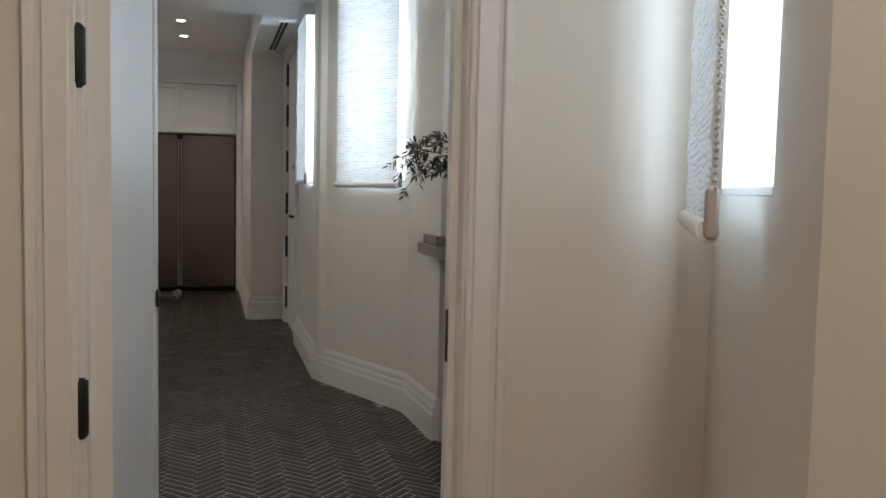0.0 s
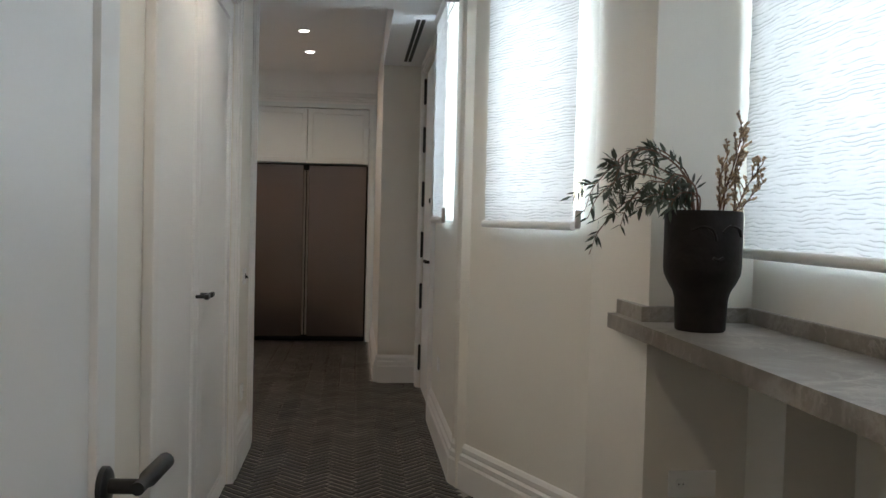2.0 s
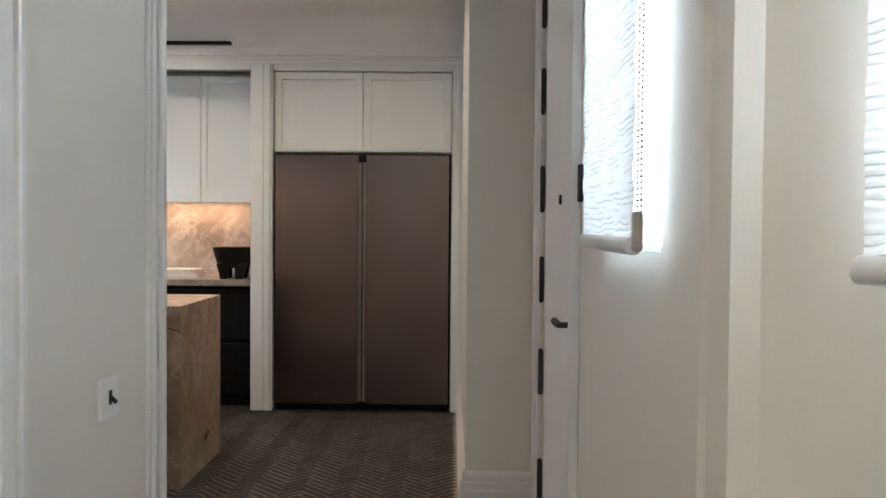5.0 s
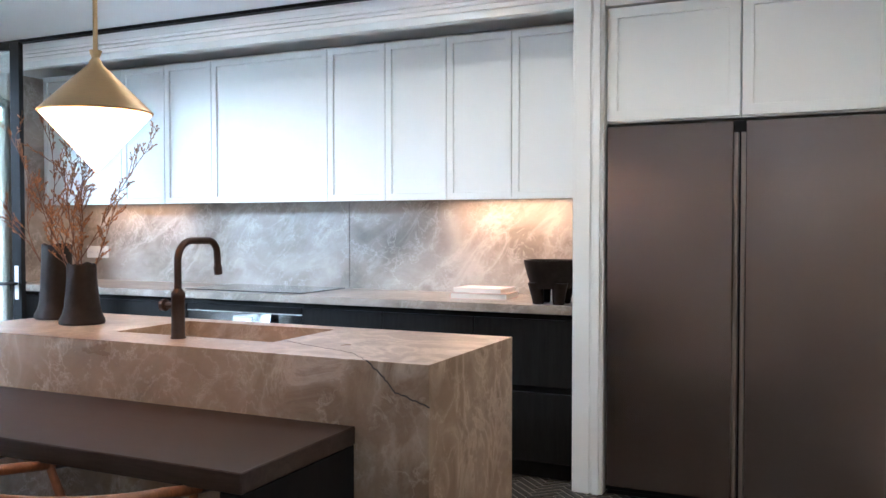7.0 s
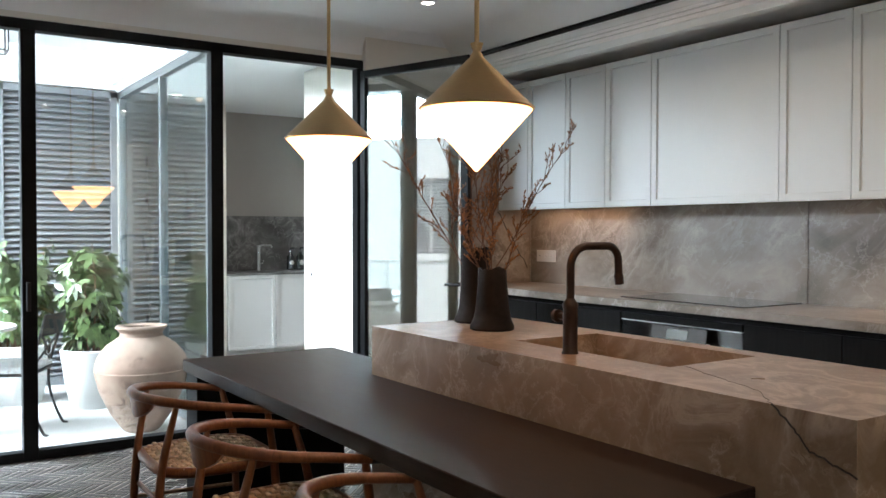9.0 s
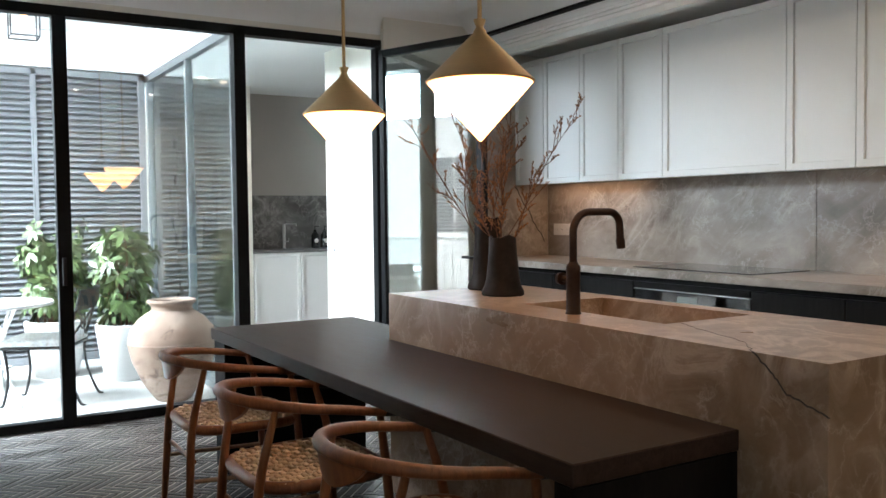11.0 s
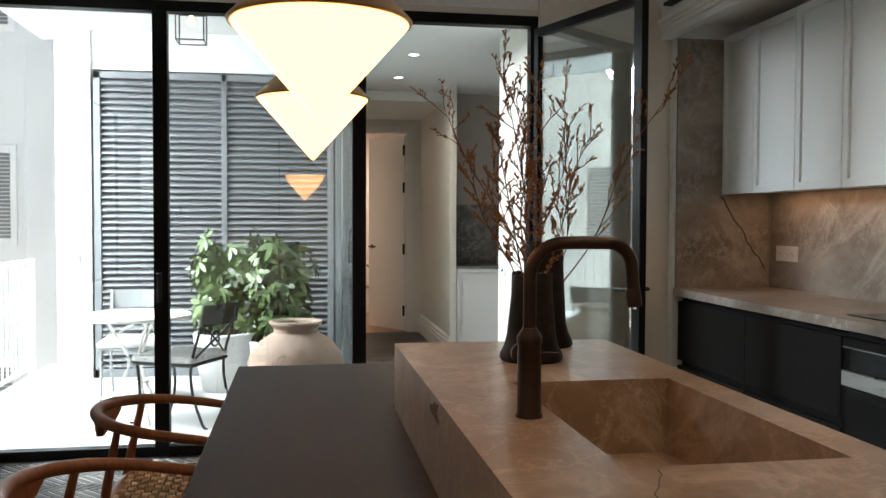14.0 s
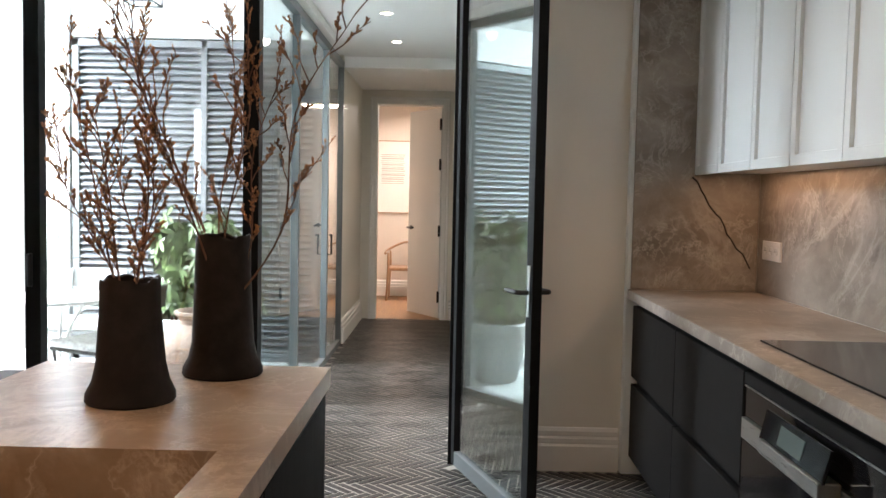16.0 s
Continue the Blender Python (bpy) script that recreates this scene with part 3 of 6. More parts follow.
wall("wall_bedroom_east_south", (-10.835, 7.6), (-10.835, 8.6), 0, 2.7, 0.1, mat="wool", label="warm white bedroom wall")
# terrace
solid("wall_terrace_pillar", bx(-8.45, -8.08, 6.34, 6.62, -0.004, 2.95), "render", "white rendered terrace pillar", "pillar", kind="structure")
solid("wall_terrace_over_screen", boxes([(-8.45, -8.12, 6.62, 8.66, 2.62, 2.95), (-8.12, -5.62, 8.66, 8.78, 2.60, 2.95)]), "render", "white rendered band over the screens", "wall", kind="structure")
wall("wall_terrace_outer", (-5.62, 6.50), (-5.62, 0.5), -9, 6.5, 0.12, mat="render", label="white rendered outer wall", ext=(-0.07, 0))

baseboard([((-0.43, 1.96), (-0.43, 3.955)), ((-0.43, 5.785), (-0.43, 6.38)),
           ((0.68, 7.00), (0.68, 5.70)), ((0.68, 5.70), (1.09, 4.75)), ((1.09, 4.75), (1.12, 4.17)), ((1.12, 4.17), (1.47, 4.17)), ((1.47, 4.17), (1.47, 3.925)),
           ((0.36, 8.32), (0.68, 8.32)), ((0.36, 10.5), (0.36, 8.34)),
           ((-0.6, 6.58), (-5.50, 6.58)), ((-5.45, 9.80), (-5.45, 10.60)),
           ((-6.54, 9.79), (-5.68, 9.79)), ((-10.70, 9.80), (-8.65, 9.80)), ((-9.02, 8.72), (-10.70, 8.72)),
           ((-13.0, 7.6), (-13.0, 10.9)), ((-10.72, 9.72), (-10.72, 9.78))])

# ---------------------------------------------------------------- doors of the hall
def lever(parent, m, mat="iron", name="door_handle", flip=1):
    """Round rose, neck and knurled lever; m: local -y out of the leaf, x along it."""
    bm = bmesh.new()
    lathe(bm, [(0.026, 0), (0.026, 0.007), (0.022, 0.010), (0.010, 0.011), (0.010, 0.045)], seg=24)
    bmesh.ops.rotate(bm, cent=(0, 0, 0), matrix=Matrix.Rotation(radians(90), 3, "X"), verts=bm.verts)
    tube(bm, [(-0.012 * flip, -0.05, 0), (0.03 * flip, -0.05, 0), (0.035 * flip, -0.05, 0), (0.12 * flip, -0.05, 0)], [0.009, 0.009, 0.0125, 0.0125], 14)
    bmesh.ops.transform(bm, matrix=m, verts=bm.verts)
    return part(name, bm, mat, parent, "blackened iron lever handle", smooth=True)


def hinge_at(parent, m, h=0.13, r=0.011):
    bm = bmesh.new()
    tube(bm, [(0, -0.006, -h / 2), (0, -0.006, -h / 2 + 0.008), (0, -0.006, h / 2 - 0.008), (0, -0.006, h / 2)], [r * 0.6, r, r, r * 0.6], 12)
    box(bm, -0.016, 0.016, -0.004, 0.004, -h / 2 + 0.006, h / 2 - 0.006, 0.002)
    bmesh.ops.transform(bm, matrix=m, verts=bm.verts)
    return part("hinge", bm, "iron", parent, "black iron hinge", smooth=True)


T0 = Matrix.Translation
# first door: leaf swung open into the hall
door1 = thing("door_1", T0((-0.24, 1.95, 0)) @ Matrix.Rotation(radians(-3.2), 4, "Z"), "white lacquered door standing open into the hall", "door", kind="structure")
bm = bx(0.0, 0.045, -0.07, 0.735, 0.006, 2.37)
fr = max(bm.faces, key=lambda f: f.normal.x)
bmesh.ops.inset_region(bm, faces=[fr], thickness=0.10, depth=0)
bmesh.ops.inset_region(bm, faces=[fr], thickness=0.010, depth=-0.008)
bmesh.ops.inset_region(bm, faces=[fr], thickness=0.012, depth=0.003)
part("leaf", bm, "white", door1)
lever(door1, Matrix.Translation((0.045, 0.685, 0.955)) @ Matrix.Rotation(radians(90), 4, "Z"))
part("latch_plate", bx(0.012, 0.034, 0.734, 0.738, 0.87, 1.05, 0.001), "iron", door1, "narrow black latch plate")
for z in (0.84, 1.54, 2.15):
    hinge_at(door1, Matrix.Translation((-0.008, -0.125, z)), 0.125, 0.016)
solid("door_jamb", boxes([(-0.262, -0.242, 1.818, 1.953, 0, 2.38), (0.540, 0.560, 1.818, 1.953, 0, 2.38), (-0.24, 0.538, 1.818, 1.953, 2.358, 2.38), (0.522, 0.541, 1.86, 1.90, 0, 2.357)], 0.003),
      "trim", "white door lining with a rebate", "door frame", kind="structure")
casing("trim_first_door", Matrix.Translation((-0.255, 1.82, 0)), 0.80, 2.38)
casing("trim_first_door_hall", Matrix.Translation((0.545, 1.95, 0)) @ Matrix.Rotation(math.pi, 4, "Z"), 0.80, 2.38, face=0.06)
solid("strike_plate", bx(0.519, 0.5225, 1.863, 1.88, 0.90, 1.02, 0.001), "iron", "black strike plate let into the door lining", "strike plate")

# closet door in the hall's left wall
def panel_leaf(parent, y0, y1, z0, z1, x):
    """A door leaf seen from +x, its middle sunk behind stiles and rails; one mesh."""
    bm = bx(x - 0.04, x, y0, y1, z0, z1)
    bm.faces.ensure_lookup_table()
    fr = max(bm.faces, key=lambda f: f.normal.x)
    bmesh.ops.inset_region(bm, faces=[fr], thickness=0.115, depth=0)
    bmesh.ops.inset_region(bm, faces=[fr], thickness=0.008, depth=-0.011)
    bmesh.ops.inset_region(bm, faces=[fr], thickness=0.016, depth=0.004)
    bmesh.ops.inset_region(bm, faces=[fr], thickness=0.030, depth=0.003)
    return part("leaf", bm, "white", parent)


door2 = thing("door_2", (-0.43, 4.053, 0), "closed white panelled double closet doors with small black knobs", "door", kind="structure")
panel_leaf(door2, 0.001, 0.812, 0.006, 2.318, -0.006)
panel_leaf(door2, 0.822, 1.633, 0.006, 2.318, -0.006)
for y in (0.768, 0.866):
    bm = tube(bmesh.new(), [(-0.006, y, 0.998), (0.030, y, 0.998)], 0.007, 12)
    box(bm, 0.028, 0.046, y - 0.026, y + 0.026, 0.988, 1.008, 0.004)
    part("knob", bm, "iron", door2, "short black bar knob", smooth=True)
casing("trim_closet", frame_of((-0.43, 4.053), (-0.43, 5.687))[0], 1.634, 2.32)
solid("trim_hall_corner", boxes([(-0.43, -0.418, 6.395, 6.478, 0, 2.52), (-0.418, -0.408, 6.40, 6.42, 0, 2.52), (-0.418, -0.404, 6.445, 6.474, 0, 2.52)], 0.003), "trim", "white upright moulding at the hall corner", "trim", kind="structure")

# entrance door, with long black hinges
door3 = thing("door_3", (0.68, 8.10, 0), "white armoured entrance door with long black hinges", "door", kind="structure")
bm = bx(0.012, 0.10, -1.0295, -0.0005, 0.004, 2.439, 0.003)
box(bm, 0.006, 0.013, -0.93, -0.10, 0.22, 2.33, 0.003)
part("leaf", bm, "white", door3)
lever(door3, Matrix.Translation((0.008, -0.93, 1.03)) @ Matrix.Rotation(radians(-90), 4, "Z"), flip=-1)
part("escutcheon", bx(0.0, 0.012, -0.945, -0.915, 0.90, 0.97, 0.004), "iron", door3, "black lock plate")
part("peephole", bx(-0.003, 0.008, -0.60, -0.575, 1.43, 1.465, 0.003), "iron", door3, "small black door viewer")
for z in (0.24, 0.72, 1.12, 1.51, 1.93, 2.3):
    hinge_at(door3, Matrix.Translation((0.004, 0.0, z)) @ Matrix.Rotation(radians(-90), 4, "Z"), 0.20, 0.010)
casing("trim_entrance", frame_of((0.68, 8.10), (0.68, 7.07))[0], 1.03, 2.44, face=0.07)
ic = thing("intercom", (0.68, 6.85, 1.47), "grey wall intercom beside the entrance door", "intercom")
part("base_plate", bx(-0.014, 0.0, -0.035, 0.035, -0.065, 0.065, 0.004), "plastic", ic, "pale base plate")
part("handset", bx(-0.030, -0.014, 0.0, 0.028, -0.05, 0.06, 0.006, 2), "iron", ic, "dark handset")


# ---------------------------------------------------------------- windows with roller blinds
def window(name, m, w, z0, z1, blind_z, bx0, bx1, deep, chain=True, out=0.06, side=1):
    """m: local x along the wall, -y into the room, origin at the opening's foot on the wall face."""
    win = thing(name, m, "white window in a deep reveal", "window", kind="structure")
    part("window_frame", boxes([(0.002, 0.06, deep - 0.09, deep - 0.03, z0, z1), (w - 0.06, w - 0.002, deep - 0.09, deep - 0.03, z0, z1),
                                (0.061, w - 0.061, deep - 0.09, deep - 0.03, z0, z0 + 0.07), (0.061, w - 0.061, deep - 0.09, deep - 0.03, z1 - 0.07, z1)], 0.004), "white", win)
    pane = part("pane", bx(0.06, w - 0.06, deep - 0.065, deep - 0.058, z0 + 0.07, z1 - 0.07), "glass", win, "clear window pane")
    pane.visible_shadow = False
    part("window_sill", bx(0.004, w - 0.004, 0.0, deep - 0.10, z0 - 0.001, z0 + 0.016, 0.003), "white", win)
    bl = thing("roller_blind", m, "crinkled white roller blind, drawn down", "roller blind", "hall blinds")
    bm = bmesh.new()
    n, rows = 2, 60
    top = HC - 0.06
    for k in range(rows):
        za, zb = blind_z + 0.03 + (top - blind_z - 0.03) * k / rows, blind_z + 0.03 + (top - blind_z - 0.03) * (k + 1) / rows
        oa, ob = 0.0016 * math.sin(k * 1.7) + 0.0012 * math.sin(k * 0.61), 0.0016 * math.sin((k + 1) * 1.7) + 0.0012 * math.sin((k + 1) * 0.61)
        v = [bm.verts.new((bx0, -out + oa, za)), bm.verts.new((bx1, -out + oa, za)), bm.verts.new((bx1, -out + ob, zb)), bm.verts.new((bx0, -out + ob, zb))]
        bm.faces.new(v)
    bmesh.ops.remove_doubles(bm, verts=bm.verts, dist=0.0002)
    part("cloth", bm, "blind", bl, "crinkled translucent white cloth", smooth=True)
    bm = tube(bmesh.new(), [(bx0 - 0.004, -out, blind_z + 0.018), (bx1 + 0.004, -out, blind_z + 0.018)], 0.017, 14)
    part("bottom_bar", bm, "plastic", bl, "rounded white bottom bar", smooth=True)
    bm = tube(bmesh.new(), [(bx0 - 0.01, -out + 0.015, top + 0.02), (bx1 + 0.01, -out + 0.015, top + 0.02)], 0.03, 16)
    part("roller", bm, "plastic", bl, smooth=True)
    xe = bx1 if side > 0 else bx0
    part("bracket", bx(xe + side * 0.012 - 0.006, xe + side * 0.012 + 0.006, -out - 0.02, 0.0, top - 0.02, top + 0.06, 0.002), "plastic", bl)
    if chain:
        for dx in (0.012, 0.043):
            bm = bmesh.new()
            z = blind_z + 0.08
            while z < top:
                bmesh.ops.create_icosphere(bm, subdivisions=1, radius=0.0032, matrix=Matrix.Translation((xe + side * dx, -out + 0.005, z)))
                z += 0.0105
            part("bead_chain", bm, "weight", bl, "pale bead chain")
        part("chain_weight", bx(xe + side * 0.028 - 0.0125, xe + side * 0.028 + 0.0125, -out - 0.008, -out + 0.012, blind_z + 0.008, blind_z + 0.082, 0.009, 3), "weight", bl, "oblong chain weight, its backlit shade put into the colour")
    return win


m1, _ = frame_of((1.17, 1.82), (0.56, 0.69))
window("window_1", m1 @ Matrix.Translation((0.18, 0, 0)), 0.78, 1.295, 2.5, 1.225, 0.0, 0.70, 0.36, out=0.075)
window("window_2", frame_of((0.68, 6.62), (0.68, 5.99))[0], 0.63, 1.30, 2.5, 1.297, 0.06, 0.655, 0.34)
mb, _ = frame_of((0.68, 5.70), (1.09, 4.75))
window("window_3", mb @ Matrix.Translation((0.36, 0, 0)), 0.615, 1.32, 2.52, 1.285, -0.03, 0.625, 0.30)
window("window_4", frame_of((1.47, 4.09), (1.47, 2.67))[0], 1.42, 1.23, 2.45, 1.215, -0.05, 1.36, 0.36, out=0.05)

# ---------------------------------------------------------------- stone shelf in the window recess
shelf = thing("wall_shelf", (1.3, 3.3, 0.952), "grey stone wall shelf with a low upstand", "shelf")
bm = bmesh.new()
prism(bm, [(1.06, 4.42), (1.072, 2.0), (1.468, 2.0), (1.468, 4.166), (1.118, 4.166), (1.105, 4.42)], 0.0, 0.051)
bmesh.ops.translate(bm, vec=(-1.3, -3.3, 0), verts=bm.verts)
part("slab", bm, "stone_shelf", shelf)
bm = boxes([(1.118, 1.445, 4.142, 4.168, 0.051, 0.101), (1.446, 1.468, 2.0, 4.168, 0.051, 0.101), (1.088, 1.1175, 4.142, 4.41, 0.051, 0.101)], 0.002)
bmesh.ops.translate(bm, vec=(-1.3, -3.3, 0), verts=bm.verts)
part("upstand", bm, "stone_shelf", shelf)


def wall_plate(name, m, w, h, holes, label, category):
    """A plate on a wall; m: local x along it, -y out."""
    ob = thing(name, m, label, category)
    part("plate", bx(-w / 2, w / 2, -0.009, 0, -h / 2, h / 2, 0.002), "plastic", ob)
    for x in holes:
        bm = lathe(bmesh.new(), [(0.019, 0), (0.019, 0.003), (0.0165, 0.004), (0.016, -0.004)], seg=20)
        bmesh.ops.rotate(bm, cent=(0, 0, 0), matrix=Matrix.Rotation(radians(90), 3, "X"), verts=bm.verts)
        bmesh.ops.translate(bm, vec=(x, -0.008, 0), verts=bm.verts)
        part("socket", bm, "plastic", ob, smooth=True)
        part("pin_hole", boxes([(x - 0.009, x - 0.005, -0.0135, -0.0125, -0.002, 0.002), (x + 0.005, x + 0.009, -0.0135, -0.0125, -0.002, 0.002)]), "iron", ob)
    return ob


T = Matrix.Translation
wall_plate("power_socket", T((1.285, 4.17, 0.47)), 0.16, 0.085, (-0.04,), "white double wall socket under the stone shelf", "socket")
wall_plate("power_socket", T((1.285, 4.17, 0.345)), 0.16, 0.085, (-0.04, 0.04), "white double wall socket under the stone shelf", "socket")
wall_plate("power_socket", T((-5.18, 11.25, 1.157)), 0.225, 0.092, (-0.066, 0, 0.066), "white triple socket on the stone splashback", "socket")


def switch(m, label="white wall switch with a dark toggle"):
    ob = thing("light_switch", m, label, "light switch")
    part("plate", bx(-0.042, 0.042, -0.010, 0, -0.042, 0.042, 0.002), "plastic", ob)
    bm = tube(bmesh.new(), [(0, -0.008, 0.004), (0, -0.024, -0.010)], [0.006, 0.0045], 8)
    box(bm, -0.006, 0.006, -0.013, -0.009, -0.014, 0.016, 0.001)
    part("toggle", bm, "iron", ob, "small dark toggle")
    return ob


rl = Matrix.Rotation(radians(90), 4, "Z")
switch(T((-0.43, 6.165, 0.985)) @ rl)
wall_plate("power_socket", T((-0.43, 6.13, 0.365)) @ rl, 0.085, 0.085, (0,), "white wall socket low on the hall wall", "socket")
switch(T((-6.37, 9.79, 1.0)))
switch(T((-5.15, 6.58, 1.0)) @ Matrix.Rotation(math.pi, 4, "Z"))
wall_plate("power_socket", T((0.68, 6.55, 0.45)) @ Matrix.Rotation(radians(-90), 4, "Z"), 0.085, 0.085, (0,), "white wall socket low on the wall", "socket")

# ---------------------------------------------------------------- kitchen: tall front with the refrigerator
FY = 10.55
tf = thing("tall_cabinet_frame", (0, 0, 0), "white lacquered moulded frame round the refrigerator", "cabinet frame")
for nm, it in (("pilaster", (-1.165, -1.005, FY, FY + 0.70, 0, 2.56)), ("side_panel", (0.285, 0.358, FY, FY + 0.7, 0, 2.56)), ("head_panel", (-1.004, 0.284, FY + 0.012, FY + 0.7, 2.455, 2.56)),
               ("moulding", (-1.152, -1.072, FY - 0.010, FY + 0.001, 0.0, 2.50)), ("moulding", (-1.058, -1.022, FY - 0.016, FY + 0.001, 0.0, 2.50)), ("moulding", (0.315, 0.345, FY - 0.012, FY + 0.001, 0.0, 2.50))):
    part(nm, bx(*it, 0.003), "cab", tf)
nf = thing("niche_frame", (0, 0, 0), "white lacquered frame round the cooking niche", "cabinet frame")
part("head_panel", bx(-5.448, -1.166, FY, FY + 0.06, 2.46, 2.56, 0.003), "cab", nf)
part("side_post", bx(-5.448, -5.395, FY + 0.06, FY + 0.7, 0, 2.56, 0.003), "cab", nf)
bm = boxes([(-5.448, 0.356, FY - 0.022, FY - 0.0005, 2.53, 2.552), (-5.448, 0.356, FY - 0.034, FY - 0.0005, 2.553, 2.575), (-5.448, 0.356, FY - 0.012, FY - 0.0005, 2.50, 2.529), (-5.448, 0.356, FY, FY + 0.7, 2.5605, 2.62)], 0.004)
solid("trim_cornice", bm, "ceil", "white stepped cornice over the cabinets", "cornice", kind="structure")
solid("air_slot", bx(-5.30, -1.30, FY - 0.055, FY - 0.002, 2.628, 2.648, 0.001), "black", "long black slot air outlet over the cabinets", "air vent")

fridge = thing("refrigerator", (-0.36, FY + 0.3, 0), "tall double-door refrigerator in dark brushed steel", "refrigerator")
part("body", bx(-0.64, 0.64, -0.26, 0.30, 0.02, 1.862, 0.004), "black", fridge)
part("door", bx(-0.625, -0.028, -0.312, -0.262, 0.055, 1.852, 0.004), "fridge", fridge)
part("door", bx(0.028, 0.625, -0.312, -0.262, 0.055, 1.852, 0.004), "fridge", fridge)
for s in (-1, 1):
    x0 = -0.026 if s < 0 else 0.006
    part("handle_strip", bx(x0, x0 + 0.020, -0.300, -0.262, 0.07, 1.80, 0.002), "strip", fridge, "slim bronzed grip strip")
part("plinth", bx(-0.63, 0.63, -0.25, -0.20, 0.0, 0.05), "black", fridge)

def shaker(parent, x0, x1, z0, z1, y, edge=0.06, mat="cab", name="door", thick=0.022):
    """A cabinet door seen from -y: sunk panel between stiles and rails, one mesh."""
    bm = bx(x0, x1, y, y + thick, z0, z1)
    fr = min(bm.faces, key=lambda f: f.normal.y)
    bmesh.ops.inset_region(bm, faces=[fr], thickness=edge, depth=0)
    bmesh.ops.inset_region(bm, faces=[fr], thickness=0.004, depth=-0.013)
    return part(name, bm, mat, parent)


for x0, x1 in ((-1.0, -0.362), (-0.358, 0.28)):
    cu = thing("overhead_cabinet", ((x0 + x1) / 2, FY + 0.35, 1.87), "white panelled cabinet above the refrigerator", "cabinet", "cabinets above the refrigerator")
    w = (x1 - x0) / 2
    part("body", bx(-w, w, -0.30, 0.34, 0.002, 0.580, 0.002), "cab", cu)
    shaker(cu, -w + 0.003, w - 0.003, 0.012, 0.575, -0.325, 0.07)

# wall cabinets in the niche
gx = [-5.39, -5.02, -4.60, -4.20, -3.79, -2.87, -2.455, -2.045, -1.635, -1.225]
for a, b in zip(gx, gx[1:]):
    cu = thing("wall_cabinet", ((a + b) / 2, 11.1, 1.525), "tall white panelled wall cabinet" if b - a < 0.6 else "wide white panelled cabinet over the hob", "cabinet", "wall cabinets")
    w = (b - a) / 2
    part("body", bx(-w + 0.001, w - 0.001, -0.15, 0.165, 0, 0.948, 0.001), "cab", cu)
    shaker(cu, -w + 0.003, w - 0.003, -0.01, 0.946, -0.175, 0.055)

# splashback, counter, hob
sb = thing("splashback", (0, 0, 0), "veined grey-brown stone splashback", "splashback")
for it in ((-5.377, -2.905, 11.25, 11.268, 0.9425, 1.60), (-2.901, -1.166, 11.25, 11.268, 0.9425, 1.60), (-5.394, -5.378, 10.63, 11.249, 0.9425, 2.46)):
    part("stone_panel", bx(*it, 0.001), "stone_grey", sb)
solid("kitchen_counter", bx(-5.376, -1.167, 10.612, 11.249, 0.895, 0.942, 0.003), "stone_grey", "long grey-brown stone worktop", "worktop")
hob = thing("hob", (-3.38, 10.97, 0.942), "black glass induction hob set in the worktop", "hob")
part("glass_plate", bx(-0.46, 0.46, -0.255, 0.255, 0, 0.006, 0.002), "cooktop", hob)


def base_unit(x0, x1, kindname, label, fronts):
    u = thing(kindname, ((x0 + x1) / 2, 10.935, 0), label, "cabinet", "base cabinets")
    w = (x1 - x0) / 2
    part("body", bx(-w + 0.001, w - 0.001, -0.26, 0.305, 0.10, 0.893), "blackwood", u)
    part("plinth", bx(-w, w, -0.22, -0.20, 0.0, 0.10), "black", u)
    for z0, z1 in fronts:
        part("drawer_front", bx(-w + 0.002, w - 0.002, -0.292, -0.262, z0, z1, 0.003), "blackwood", u)
    return u


TWO = [(0.10, 0.47), (0.505, 0.862)]
base_unit(-5.376, -4.57, "drawer_unit", "black oak base unit with two deep drawers", TWO)
base_unit(-4.57, -3.765, "drawer_unit", "black oak base unit with two deep drawers", TWO)
base_unit(-2.875, -2.32, "drawer_unit", "black oak base unit with two deep drawers", TWO)
base_unit(-2.32, -1.75, "drawer_unit", "black oak base unit with two deep drawers", TWO)
base_unit(-1.75, -1.167, "drawer_unit", "black oak base unit with two deep drawers", TWO)
ov = thing("oven", (-3.32, 10.935, 0), "built-in black glass oven with a steel handle", "oven")
part("body", bx(-0.443, 0.443, -0.26, 0.28, 0.10, 0.893), "black", ov)
part("top_rail", bx(-0.44, 0.44, -0.292, -0.262, 0.822, 0.862, 0.003), "blackwood", ov, "black oak strip over the oven")
part("control_panel", bx(-0.44, 0.44, -0.286, -0.262, 0.722, 0.816, 0.002), "cooktop", ov)
part("panel_edge", bx(-0.44, 0.44, -0.290, -0.262, 0.8165, 0.8205), "steel", ov, "thin bright steel edge")
part("steel_band", bx(-0.44, 0.44, -0.296, -0.262, 0.655, 0.720, 0.002), "steel", ov, "wide brushed steel band")
part("door", bx(-0.44, 0.44, -0.292, -0.262, 0.11, 0.652, 0.003), "cooktop", ov)
part("handle", bx(-0.14, 0.24, -0.352, -0.296, 0.694, 0.736, 0.003), "steel", ov, "broad bright steel handle bar")
tilt = Matrix.Translation((0.04, -0.330, 0.772)) @ Matrix.Rotation(radians(-13), 4, "X")
bm = bx(-0.20, 0.20, -0.004, 0.004, -0.042, 0.042, 0.001)
bmesh.ops.transform(bm, matrix=tilt, verts=bm.verts)
disp = part("display", bm, "cooktop", ov, "tilted dark glass display")
bm = bx(-0.08, 0.07, -0.0062, -0.0042, -0.026, 0.026)
bmesh.ops.transform(bm, matrix=tilt, verts=bm.verts)
part("screen", bm, "screen", disp, "screen coloured grey-green like the plants it reflects")
part("plinth", bx(-0.44, 0.44, -0.22, -0.20, 0.0, 0.10), "black", ov)

